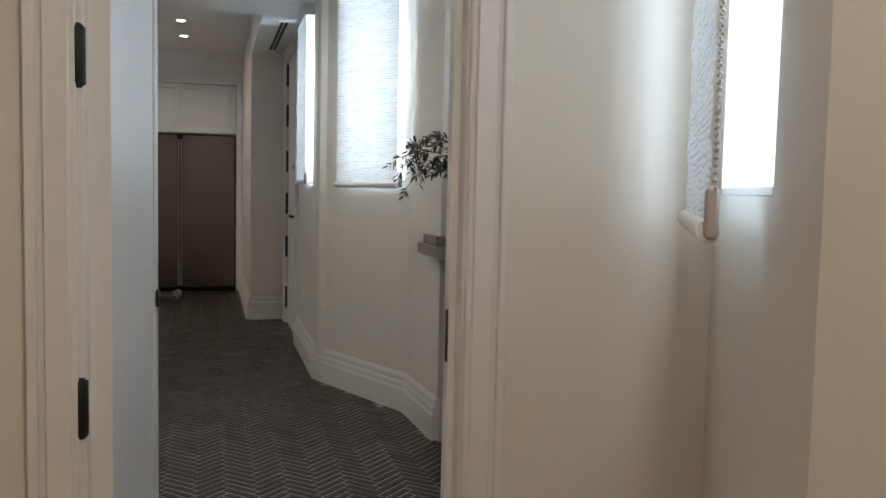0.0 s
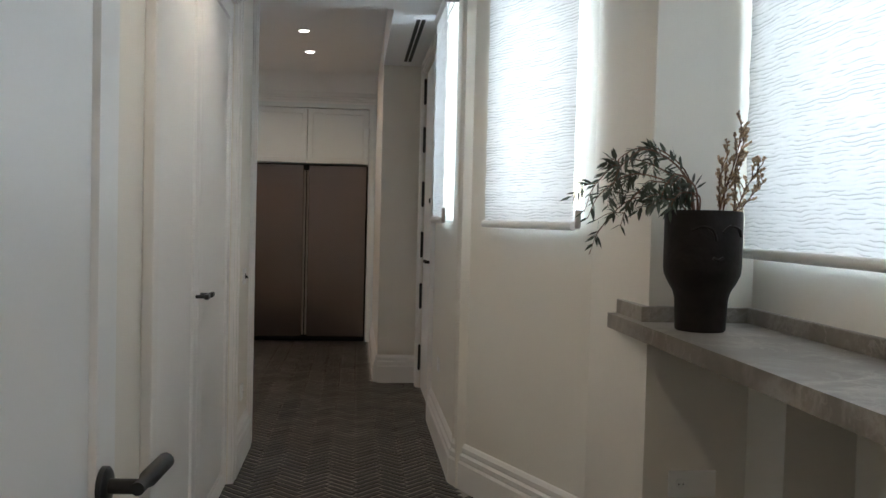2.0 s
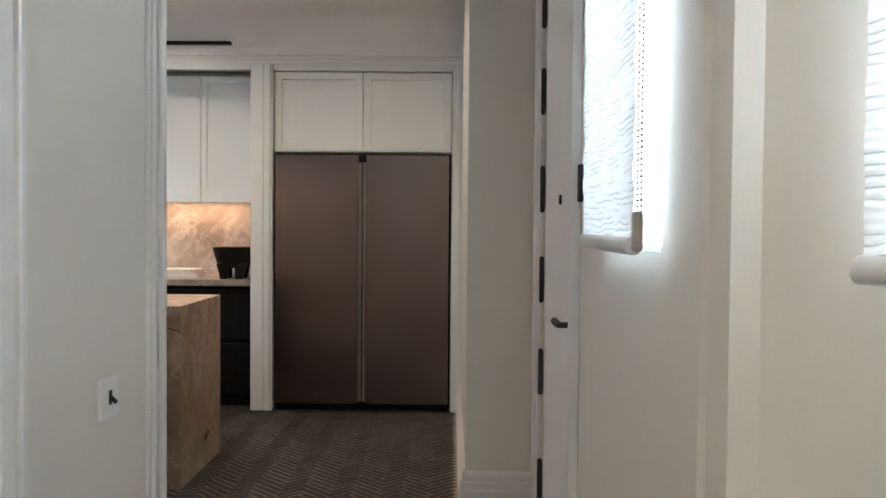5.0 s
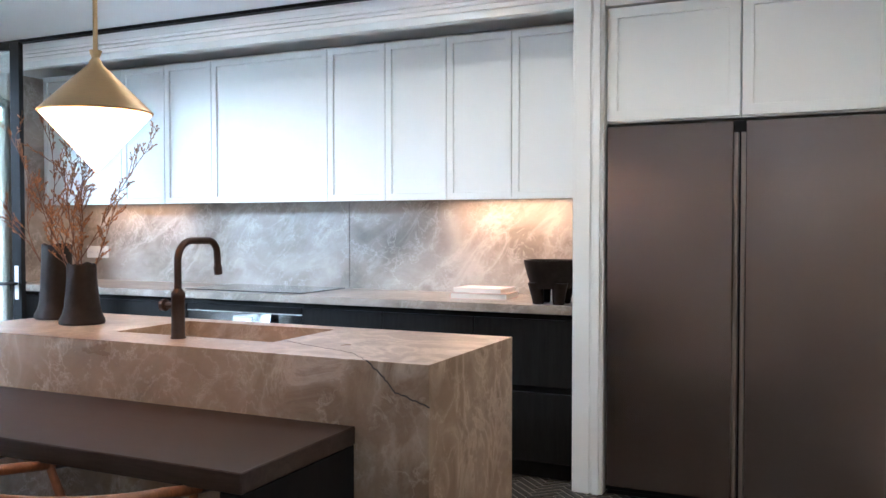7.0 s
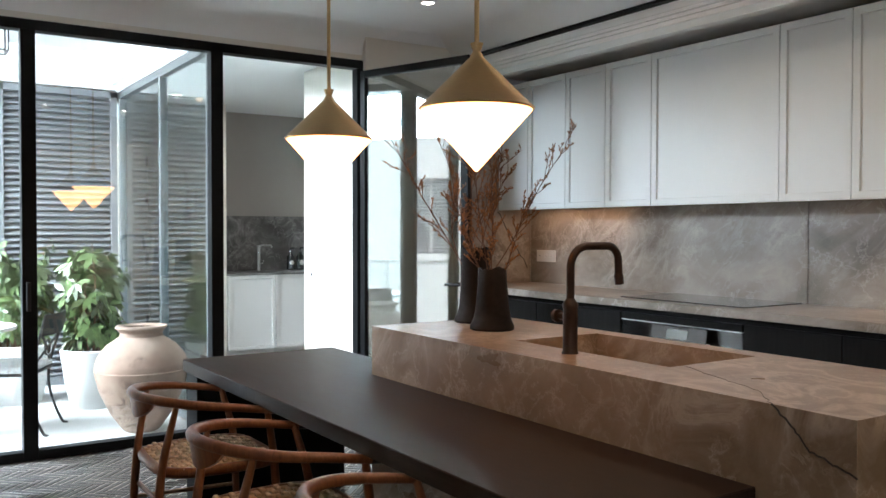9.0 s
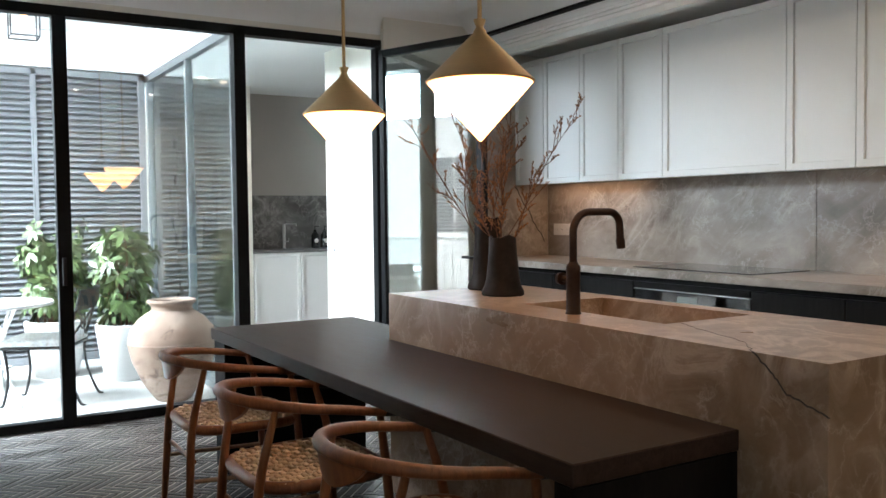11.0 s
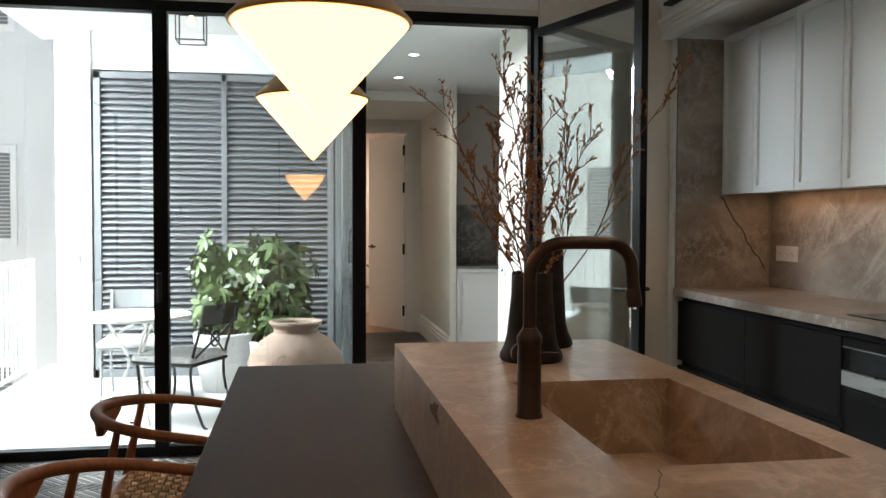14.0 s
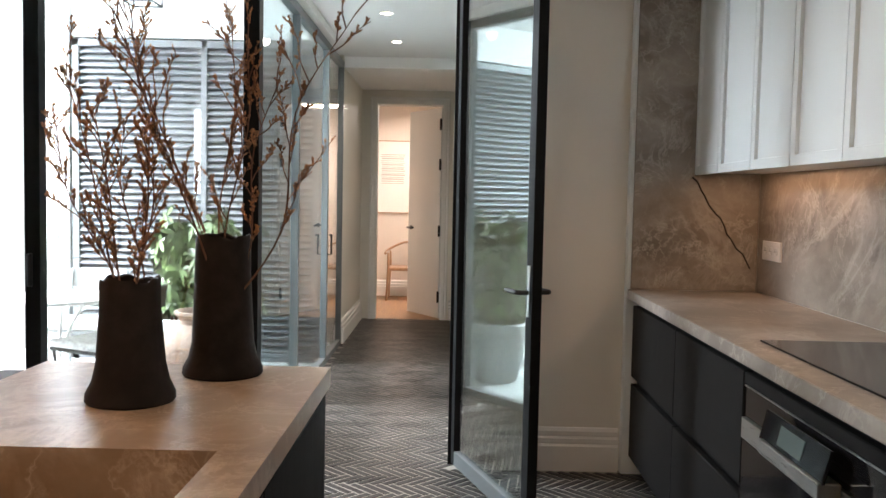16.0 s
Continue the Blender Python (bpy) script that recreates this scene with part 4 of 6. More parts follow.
# bowl, paper and books on the counter
bowl = thing("footed_bowl", (-1.335, 10.74, 0.942), "black footed bowl with a cut-out base", "bowl")
bm = lathe(bmesh.new(), [(0.105, 0.085), (0.128, 0.14), (0.148, 0.215), (0.150, 0.235), (0.140, 0.235), (0.122, 0.15), (0.095, 0.10), (0.0, 0.095)], seg=40)
part("bowl_body", bm, "ceramic", bowl, smooth=True)
for a in range(4):
    ang = radians(45 + 90 * a)
    bm = tube(bmesh.new(), [(0.078 * math.cos(ang), 0.078 * math.sin(ang), 0), (0.086 * math.cos(ang), 0.086 * math.sin(ang), 0.06), (0.095 * math.cos(ang), 0.095 * math.sin(ang), 0.12)], [0.030, 0.036, 0.044], 10)
    part("foot", bm, "ceramic", bowl, smooth=True)
solid("paper_stack", boxes([(-1.43, -1.22, 10.90, 10.985, 0.942, 1.172), (-1.42, -1.23, 10.986, 11.0, 0.942, 1.165)], 0.002), "paper", "upright white folder behind the black bowl", "folder")
bk = thing("book_stack", (-1.80, 10.93, 0.942), "two books lying on the stone worktop", "books")
for i, (w, d, h, r) in enumerate(((0.34, 0.25, 0.035, 4), (0.30, 0.21, 0.026, -3))):
    z = 0.0 if i == 0 else 0.036
    bm = boxes([(-w / 2, w / 2, -d / 2, d / 2, z, z + 0.003), (-w / 2, w / 2, -d / 2, d / 2, z + h - 0.003, z + h), (-w / 2, -w / 2 + 0.004, -d / 2, d / 2, z + 0.003, z + h - 0.003)])
    bmesh.ops.rotate(bm, cent=(0, 0, 0), matrix=Matrix.Rotation(radians(r), 3, "Z"), verts=bm.verts)
    part("cover", bm, "pinkbook" if i == 0 else "paper", bk)
    bm = bx(-w / 2 + 0.005, w / 2 - 0.004, -d / 2 + 0.004, d / 2 - 0.004, z + 0.0032, z + h - 0.0032)
    bmesh.ops.rotate(bm, cent=(0, 0, 0), matrix=Matrix.Rotation(radians(r), 3, "Z"), verts=bm.verts)
    part("page_block", bm, "paper", bk)

# ---------------------------------------------------------------- island
IX0, IX1, IY0, IY1, IZ = -3.335, -1.075, 8.68, 9.42, 0.932
SX0, SX1, SY0, SY1 = -2.59, -1.82, 8.905, 9.328
isl = thing("kitchen_island", (0, 0, 0), "kitchen island of veined brown stone with a sunken sink", "kitchen island")
bm = bmesh.new()
zs = IZ - 0.05
for it in ((IX0, SX0, IY0, IY1, zs, IZ), (SX1, IX1, IY0, IY1, zs, IZ), (SX0, SX1, IY0, SY0, zs, IZ), (SX0, SX1, SY1, IY1, zs, IZ)):
    box(bm, *it)
box(bm, IX0, IX1, IY0, IY0 + 0.04, 0, zs - 0.0)
box(bm, IX1 - 0.04, IX1, IY0 + 0.04, IY1, 0, zs)
bmesh.ops.remove_doubles(bm, verts=bm.verts, dist=0.0005)
part("stone_body", bm, "stone", isl)
bm = boxes([(SX0 - 0.012, SX1 + 0.012, SY0 - 0.012, SY0, 0.735, zs), (SX0 - 0.012, SX1 + 0.012, SY1, SY1 + 0.012, 0.735, zs), (SX0 - 0.012, SX0, SY0, SY1, 0.735, zs), (SX1, SX1 + 0.012, SY0, SY1, 0.735, zs), (SX0 - 0.012, SX1 + 0.012, SY0 - 0.012, SY1 + 0.012, 0.723, 0.735)])
part("sink_basin", bm, "stone", isl, "square stone sink basin")
part("drain", lathe(bmesh.new(), [(0.04, 0), (0.04, 0.003), (0.03, 0.003), (0.028, 0.001)], (-2.2, 9.11, 0.735), 24), "bronze", isl, "round bronze drain", smooth=True)
part("cabinet_body", bx(IX0 + 0.015, IX1 - 0.041, IY0 + 0.041, IY1 - 0.035, 0.09, 0.68), "blackwood", isl, "black oak cabinet carcass")
for a, b in ((IX0 + 0.017, -2.6), (-2.596, -1.84), (-1.836, IX1 - 0.043)):
    part("cabinet_door", bx(a, b, IY1 - 0.034, IY1 - 0.012, 0.10, 0.86, 0.003), "blackwood", isl, "black oak door")
part("end_panel", bx(IX0 + 0.002, IX0 + 0.0148, IY0 + 0.041, IY1 - 0.012, 0.0, zs - 0.02), "blackwood", isl, "black oak end panel")


def crack(parent, pts, r=0.0035):
    """A thin dark natural vein laid into the stone."""
    return part("dark_vein", tube(bmesh.new(), pts, r, 5), "crack", parent, "dark natural fissure in the stone")


rnd = random.Random(5)
pts = [p + Vector((rnd.uniform(-.003, .003), 0, rnd.uniform(-.003, .003))) for p in curve_pts([(-1.297, IY0 - 0.0005, 0.931), (-1.232, IY0 - 0.0005, 0.882), (-1.19, IY0 - 0.0005, 0.838), (-1.138, IY0 - 0.0005, 0.823), (-1.074, IY0 - 0.0005, 0.803)], 7)]
crack(isl, pts, 0.0027)
pts = [p + Vector((rnd.uniform(-.005, .005), rnd.uniform(-.005, .005), 0)) for p in curve_pts([(-1.81, 8.962, IZ + 0.0003), (-1.585, 8.863, IZ + 0.0003), (-1.423, 8.797, IZ + 0.0003), (-1.297, IY0 + 0.001, IZ + 0.0003)], 7)]
crack(isl, pts, 0.0009)
bs_v = thing("stone_fissure", (-5.378, 10.9, 1.3), "dark jagged fissure in the stone cheek", "fissure")
pts = [(0.0005, 0.015 + 0.30 * i / 13 + rnd.uniform(-0.008, 0.008), 0.21 - 0.46 * i / 13 + rnd.uniform(-0.012, 0.012)) for i in range(14)]
part("fissure", tube(bmesh.new(), pts, 0.004, 5), "crack", bs_v)

# tap
tap = thing("kitchen_tap", (-2.213, 8.845, IZ), "dark bronze swan-neck kitchen tap on the island", "tap")
part("base", lathe(bmesh.new(), [(0.029, 0), (0.029, 0.004), (0.026, 0.008), (0.025, 0.155), (0.027, 0.16), (0.027, 0.172), (0.018, 0.185), (0.016, 0.19)], seg=28), "bronze", tap, smooth=True)
arc = [(0, 0, 0.18), (0, 0, 0.295)] + [(0, 0.075 - 0.075 * math.cos(radians(a)), 0.295 + 0.075 * math.sin(radians(a))) for a in range(9, 91, 9)] + \
      [(0, 0.172 + 0.055 * math.sin(radians(a)), 0.315 + 0.055 * math.cos(radians(a))) for a in range(0, 91, 10)] + [(0, 0.230, 0.27)]
part("spout", tube(bmesh.new(), arc, 0.0142, 16, up=Vector((1, 0, 0))), "bronze", tap, smooth=True)
part("nozzle", tube(bmesh.new(), [(0, 0.230, 0.272), (0, 0.230, 0.262), (0, 0.234, 0.232)], [0.014, 0.0175, 0.0165], 16), "bronze", tap, smooth=True)
bm = tube(bmesh.new(), [(-0.02, 0, 0.125), (-0.055, 0, 0.125), (-0.06, 0, 0.125), (-0.078, 0, 0.125)], [0.012, 0.012, 0.024, 0.022], 18)
tube(bm, [(-0.068, 0.0, 0.125), (-0.068, 0.085, 0.122)], [0.004, 0.0035], 8)
part("lever", bm, "bronze", tap, "side lever with a round knob", smooth=True)

# ---------------------------------------------------------------- dining table
tab = thing("dining_table", (-2.8, 8.4, 0), "long dark wooden dining table joined to the island", "table")
bm = prism(bmesh.new(), [(-4.22, 8.10), (-1.335, 8.10), (-1.335, 8.677), (-3.339, 8.677), (-3.339, 8.915), (-4.22, 8.915)], 0.66, 0.718)
bmesh.ops.translate(bm, vec=(2.8, -8.4, 0), verts=bm.verts)
bmesh.ops.bevel(bm, geom=bm.edges[:], offset=0.003, segments=1, affect="EDGES")
part("tabletop", bm, "tablewood", tab)
part("slab_leg", bx(-1.41, -1.24, -0.285, 0.50, 0, 0.659, 0.003), "blackwood", tab, "solid black end leg")
part("slab_leg", bx(1.39, 1.462, -0.297, 0.276, 0, 0.659, 0.003), "blackwood", tab, "solid black end leg")


# ---------------------------------------------------------------- chairs
def armchair():
    """Round-backed armchair facing +y; origin at the middle of the seat on the floor."""
    ch = thing("dining_chair", (0, 0, 0), "walnut armchair with a woven paper-cord seat", "chair", "chairs along the table")
    R, cy = 0.275, -0.02
    rail = [(R * math.cos(radians(a)), cy + R * math.sin(radians(a)), 0.672 + 0.036 * max(0, math.sin(radians(-a)))) for a in range(180, 361, 6)]
    left = [(-R - 0.004, cy + 0.19, 0.640), (-R - 0.003, cy + 0.13, 0.650), (-R, cy + 0.07, 0.661)]
    right = [(R, cy + 0.07, 0.661), (R + 0.003, cy + 0.13, 0.650), (R + 0.004, cy + 0.19, 0.640)]
    pts = left + rail + right
    n = len(pts)
    rad = [0.0145 + 0.0055 * math.sin(math.pi * i / (n - 1)) for i in range(n)]
    part("arm_rail", tube(bmesh.new(), pts, rad, 14), "chairwood", ch, "bent walnut rail that forms back and arms", smooth=True)
    for s in (-1, 1):
        e = Vector((s * (R + 0.004), cy + 0.19, 0.640))
        part("arm_tip", tube(bmesh.new(), [e + Vector((0, -0.002, 0)), e + Vector((0, 0.045, -0.004)), e + Vector((0, 0.062, -0.006)), e + Vector((0, 0.068, -0.007))], [0.0152, 0.0155, 0.0125, 0.005], 14), "chairtip", ch, "dark end of the arm", smooth=True)
    bm = bmesh.new()
    rows = []
    for k in range(9):
        t = k / 8
        z = 0.716 - 0.098 * t
        ring = []
        for a in range(232, 309, 4):
            u = (a - 270) / 38
            lim = 1 - 0.35 * t
            aa = radians(270 + 38 * u * lim)
            for_r = R + 0.012 - 0.012 * t
            ring.append((for_r * math.cos(aa), cy + for_r * math.sin(aa), z + 0.04 * t * u * u))
        rows.append(ring)
    front = [[bm.verts.new((x * 0.93, cy + (y - cy) * 0.93, z)) for x, y, z in r] for r in rows]
    back = [[bm.verts.new((x, y, z)) for x, y, z in r] for r in rows]
    for g, flip in ((front, 0), (back, 1)):
        for a, b in zip(g, g[1:]):
            for i in range(len(a) - 1):
                bm.faces.new((a[i], a[i + 1], b[i + 1], b[i]))
    for i in range(len(front[0]) - 1):
        bm.faces.new((front[0][i], front[0][i + 1], back[0][i + 1], back[0][i]))
        bm.faces.new((front[-1][i], front[-1][i + 1], back[-1][i + 1], back[-1][i]))
    for i in range(len(front) - 1):
        for e in (0, -1):
            bm.faces.new((front[i][e], front[i + 1][e], back[i + 1][e], back[i][e]))
    part("backrest", bm, "chairwood", ch, "curved walnut crest panel", smooth=True)
    legs = {"fl": ((-0.255, 0.22), (-0.277, 0.15)), "fr": ((0.255, 0.22), (0.277, 0.15)), "bl": ((-0.20, -0.27), (-0.215, -0.19)), "br": ((0.20, -0.27), (0.215, -0.19))}
    for (fx, fy), (tx, ty) in legs.values():
        mx, my = fx * 0.93, fy * 0.88
        pts = curve_pts([(fx, fy, 0.0), ((fx + mx) / 2 * 1.0, (fy + my) / 2, 0.22), (mx, my, 0.44), (tx, ty, 0.652 if ty > 0 else 0.682)], 6)
        rr = [0.010 + 0.007 * math.sin(math.pi * min(1, (p.z + 0.05) / 0.78)) for p in pts]
        part("leg", tube(bmesh.new(), pts, rr, 12), "chairwood", ch, smooth=True)
    # seat frame with rounded corners
    def outline(sx, sy0, sy1, n=8, p=4.0):
        out = []
        for i in range(40):
            a = 2 * math.pi * i / 40
            c, s = math.cos(a), math.sin(a)
            x = math.copysign(abs(c) ** (2 / p), c) * sx
            y = math.copysign(abs(s) ** (2 / p), s)
            y = (sy0 + sy1) / 2 + y * (sy1 - sy0) / 2
            x *= 1.0 + 0.10 * (y - sy0) / (sy1 - sy0) - 0.06
            out.append((x, y))
        return out
    o = outline(0.245, -0.235, 0.225)
    ring = [(x, y, 0.425) for x, y in o] + [(o[0][0], o[0][1], 0.425)]
    part("seat_frame", tube(bmesh.new(), ring, 0.021, 10), "chairwood", ch, "rounded walnut seat rim", smooth=True)
    bm = bmesh.new()
    N, h = 16, 0.450
    for i in range(N):
        for j in range(N):
            u, v = -0.238 + 0.476 * (i + 0.5) / N, -0.225 + 0.44 * (j + 0.5) / N
            if (abs(u) / 0.243) ** 4 + (abs(v + 0.005) / 0.228) ** 4 > 0.97:
                continue
            du, dv = 0.476 / N / 2, 0.44 / N / 2
            over = (i + j) % 2 == 0
            sag = -0.012 * (1 - (u / 0.24) ** 2) * (1 - (v / 0.23) ** 2)
            if over:
                box(bm, u - du * 1.06, u + du * 1.06, v - dv * 0.66, v + dv * 0.66, h - 0.012 + sag, h + sag, 0.003)
            else:
                box(bm, u - du * 0.66, u + du * 0.66, v - dv * 1.06, v + dv * 1.06, h - 0.018 + sag, h - 0.006 + sag, 0.003)
    part("woven_seat", bm, "cord", ch, "woven natural paper-cord seat", kind="stuff")
    # dark sheet added below the cords to stand for shade in the gaps
    lo = outline(0.230, -0.218, 0.208)
    bm = prism(bmesh.new(), lo, 0.418, 0.428)
    part("seat_backing", bm, "chairtip", ch)
    part("stretcher", tube(bmesh.new(), [(-0.232, -0.245, 0.23), (-0.248, 0.20, 0.21)], 0.009, 10), "lightwood", ch, "pale wooden stretcher", smooth=True)
    part("stretcher", tube(bmesh.new(), [(0.232, -0.245, 0.23), (0.248, 0.20, 0.21)], 0.009, 10), "lightwood", ch, "pale wooden stretcher", smooth=True)
    part("cross_rail", tube(bmesh.new(), [(-0.19, -0.235, 0.30), (0.19, -0.235, 0.30)], 0.010, 10), "chairwood", ch, smooth=True)
    return ch


ch = armchair()
ch.matrix_basis = pose(-3.48, 7.985, 0, 0, 0, 0)
copy_thing(ch, pose(-2.62, 7.965, 0, 0, 0, 0))
copy_thing(ch, pose(-1.80, 7.985, 0, 0, 0, 0))


# ---------------------------------------------------------------- pendants
def pendant():
    p = thing("pendant_lamp", (0, 0, 0), "brass cone pendant lamp with a lit opal glass tip", "pendant lamp", "pendants over the table")
    # origin at the glass tip
    part("opal_glass", lathe(bmesh.new(), [(0.002, 0), (0.006, 0.003), (0.170, 0.186), (0.174, 0.192), (0.168, 0.196)], seg=56), "opal", p, "glowing opal glass cone", smooth=True)
    part("shade", lathe(bmesh.new(), [(0.178, 0.190), (0.180, 0.196), (0.022, 0.352), (0.020, 0.36)], seg=56), "brass", p, "brushed brass cone", smooth=True)
    part("collar", lathe(bmesh.new(), [(0.020, 0.358), (0.012, 0.372), (0.020, 0.392), (0.020, 0.396), (0.008, 0.397)], seg=28), "brass", p, smooth=True)
    part("stem", lathe(bmesh.new(), [(0.0075, 0.39), (0.0075, 1.262)], seg=14), "brass", p, "slim brass rod", smooth=True)
    part("ceiling_rose", lathe(bmesh.new(), [(0.05, 1.238), (0.052, 1.242), (0.052, 1.26)], seg=28), "brass", p, smooth=True)
    return p


pd = pendant()
pd.location = (-2.156, 8.405, 1.538)
copy_thing(pd, pose(-3.20, 8.405, 1.538))


def downlight(x, y, z):
    d = thing("downlight", (x, y, z), "round recessed ceiling downlight, lit", "downlight", "ceiling downlights")
    part("ring", lathe(bmesh.new(), [(0.048, 0.0), (0.048, -0.004), (0.040, -0.005), (0.038, 0.0)], seg=28), "white", d, smooth=True)
    part("lens", lathe(bmesh.new(), [(0.037, 0.0), (0.037, -0.0025), (0.001, -0.0028)], seg=24), "spot", d, "bright lamp disc", smooth=True)


for x, y in ((-0.28, 8.46), (-0.28, 9.33), (-4.6, 9.77), (-2.4, 9.77)):
    downlight(x, y, KC)
for x, y in ((-0.02, 3.3), (-0.12, 4.75)):
    downlight(x, y, HC)
for x, y in ((-7.2, 9.25), (-8.3, 9.25)):
    downlight(x, y, 2.66)

vent = thing("ceiling_vent", (0.535, 7.4, HC), "narrow twin-slot ceiling air outlet", "air vent")
part("frame", bx(-0.045, 0.045, -0.72, 0.72, -0.005, 0, 0.001), "ceil", vent)
for dx in (-0.028, 0.004):
    part("slot", bx(dx, dx + 0.024, -0.70, 0.70, -0.0065, -0.0045), "black", vent, "dark air slot")

# ---------------------------------------------------------------- glazing to the terrace
GX = -5.53
glz = thing("window_glazing", (GX, 8.1, 0), "black steel glazed wall to the terrace", "glazed wall", kind="structure")


def gpart(name, x0, x1, y0, y1, z0, z1, mat="black", label="", bev=0.002):
    ob = part(name, bx(x0 - GX, x1 - GX, y0 - 8.1, y1 - 8.1, z0, z1, bev), mat, glz, label)
    return ob


gpart("jamb", GX - 0.04, GX + 0.04, 6.58, 6.655, 0, 2.56)
gpart("post", GX - 0.04, GX + 0.04, 7.545, 7.625, 0.0, 2.56)
gpart("post", GX - 0.045, GX + 0.045, 8.665, 8.745, 0.0, 2.56)
gpart("jamb", GX - 0.04, GX + 0.04, 9.735, 9.785, 0, 2.56)
gpart("head_rail", GX - 0.045, GX + 0.045, 6.58, 9.785, 2.52, 2.58)
for a, b in ((6.655, 7.545), (7.625, 8.665)):
    gpart("sill_rail", GX - 0.04, GX + 0.04, a, b, 0.0, 0.055)
    g = gpart("pane", GX - 0.006, GX + 0.006, a, b, 0.055, 2.52, "glass", "clear glass pane", 0)
    g.visible_shadow = False
gpart("pull_handle", GX + 0.040, GX + 0.062, 7.565, 7.59, 0.88, 1.05, "iron", "black flush pull", 0.004)

# open glazed door leaf
lm = Matrix.Translation((-5.485, 9.772, 0)) @ Matrix.Rotation(radians(18.6), 4, "Z")
leaf = thing("glazed_door", lm, "black-framed glazed door standing open into the kitchen", "door")
LW = 0.965
part("stile", bx(0.0, 0.045, -0.022, 0.022, 0.012, 2.50, 0.002), "black", leaf)
part("stile", bx(LW - 0.062, LW, -0.022, 0.022, 0.012, 2.50, 0.002), "black", leaf)
part("top_rail", bx(0.045, LW - 0.062, -0.022, 0.022, 2.45, 2.50, 0.002), "black", leaf)
part("bottom_rail", bx(0.045, LW - 0.062, -0.022, 0.022, 0.012, 0.085, 0.002), "frame_grey", leaf)
g = part("pane", bx(0.045, LW - 0.062, -0.005, 0.005, 0.085, 2.45), "leafglass", leaf, "reflective glass pane")
g.visible_shadow = False
part("lock_plate", bx(LW - 0.045, LW - 0.018, -0.0265, -0.022, 0.90, 1.11, 0.002), "steel", leaf, "narrow steel lock plate")
for s in (-1, 1):
    bm = tube(bmesh.new(), [(LW - 0.032, s * 0.02, 1.0), (LW - 0.032, s * 0.065, 1.0), (LW - 0.04, s * 0.072, 1.0), (LW - 0.15, s * 0.072, 1.0)], 0.010, 10)
    part("door_handle", bm, "iron", leaf, "black lever", smooth=True)

# glass screen between gallery and terrace
scr = thing("window_screen", (-7.3, 8.70, 0), "grey-framed glass screen between gallery and terrace", "glass screen", kind="structure")
for x0, x1 in ((-5.58, -5.615), (-6.725, -6.765), (-8.05, -8.10), (-8.985, -9.02)):
    part("post", bx(x1 + 7.3, x0 + 7.3, -0.03, 0.03, 0.0, 2.60, 0.002), "frame_grey", scr)
part("head_rail", bx(-1.72, 1.72, -0.03, 0.03, 2.54, 2.60, 0.002), "frame_grey", scr)
part("sill_rail", bx(-1.72, 1.72, -0.03, 0.03, 0.0, 0.05, 0.002), "frame_grey", scr)
for x0, x1 in ((-6.725, -5.615), (-8.05, -6.765), (-8.985, -8.10)):
    g = part("pane", bx(x0 + 7.3, x1 + 7.3, -0.005, 0.005, 0.05, 2.54), "tint", scr, "blue-green tinted pane")
    g.visible_shadow = False
bm = tube(bmesh.new(), [(-0.78, 0.005, 0.90), (-0.78, 0.06, 0.90), (-0.78, 0.06, 1.06), (-0.70, 0.06, 1.06)], 0.009, 8)
part("pull_handle", bm, "iron", scr, "angular black pull", smooth=True)

# ---------------------------------------------------------------- louvred screen
lv = thing("louvre_screen", (-8.12, 7.66, 0), "dark grey louvred metal screen on the terrace", "louvre screen")
y0, y1, zt = 6.64 - 7.66, 8.655 - 7.66, 2.60
for a, b in ((y0, y0 + 0.055), (0.03, 0.075), (y1 - 0.055, y1)):
    part("upright", bx(-0.03, 0.03, a, b, 0.0, zt, 0.002), "louvre", lv)
part("top_rail", bx(-0.03, 0.03, y0, y1, zt - 0.055, zt, 0.002), "louvre", lv)
part("bottom_rail", bx(-0.03, 0.03, y0, y1, 0.0, 0.07, 0.002), "louvre", lv)
part("backing", bx(-0.10, -0.06, y0, y1, 0.0, zt), "louvre", lv)
slat_bm = bx(-0.028, 0.028, -0.5, 0.5, -0.006, 0.006, 0.002)
bmesh.ops.rotate(slat_bm, cent=(0, 0, 0), matrix=Matrix.Rotation(radians(38), 3, "Y"), verts=slat_bm.verts)
slat = part("slat", slat_bm, "louvre", lv)
N_SLAT = 46
for side, (a, b) in enumerate(((y0 + 0.055, 0.03), (0.075, y1 - 0.055))):
    for k in range(N_SLAT):
        s = slat if side == 0 and k == 0 else slat.copy()
        if s is not slat:
            scene.collection.objects.link(s)
        s.location = (0, (a + b) / 2, 0.10 + (zt - 0.19) * k / (N_SLAT - 1))
        s.scale = (1, b - a, 1)

# terrace rail and the house across the court
rail = thing("terrace_railing", (-6.85, 6.14, -0.004), "white metal terrace railing with slim bars", "railing")
part("top_bar", bx(-1.25, 1.22, -0.02, 0.02, 0.98, 1.02, 0.004), "white", rail)
part("low_bar", bx(-1.25, 1.22, -0.012, 0.012, 0.10, 0.125, 0.002), "white", rail)
for x in (-1.23, 0.0, 1.2):
    part("post", bx(x - 0.02, x + 0.02, -0.02, 0.02, 0, 0.98, 0.002), "white", rail)
bar0 = part("bar", bx(-0.007, 0.007, -0.007, 0.007, 0.125, 0.98), "white", rail)
for k in range(22):
    s = bar0 if k == 0 else bar0.copy()
    if k:
        scene.collection.objects.link(s)
    s.location.x = -1.13 + k * 0.105

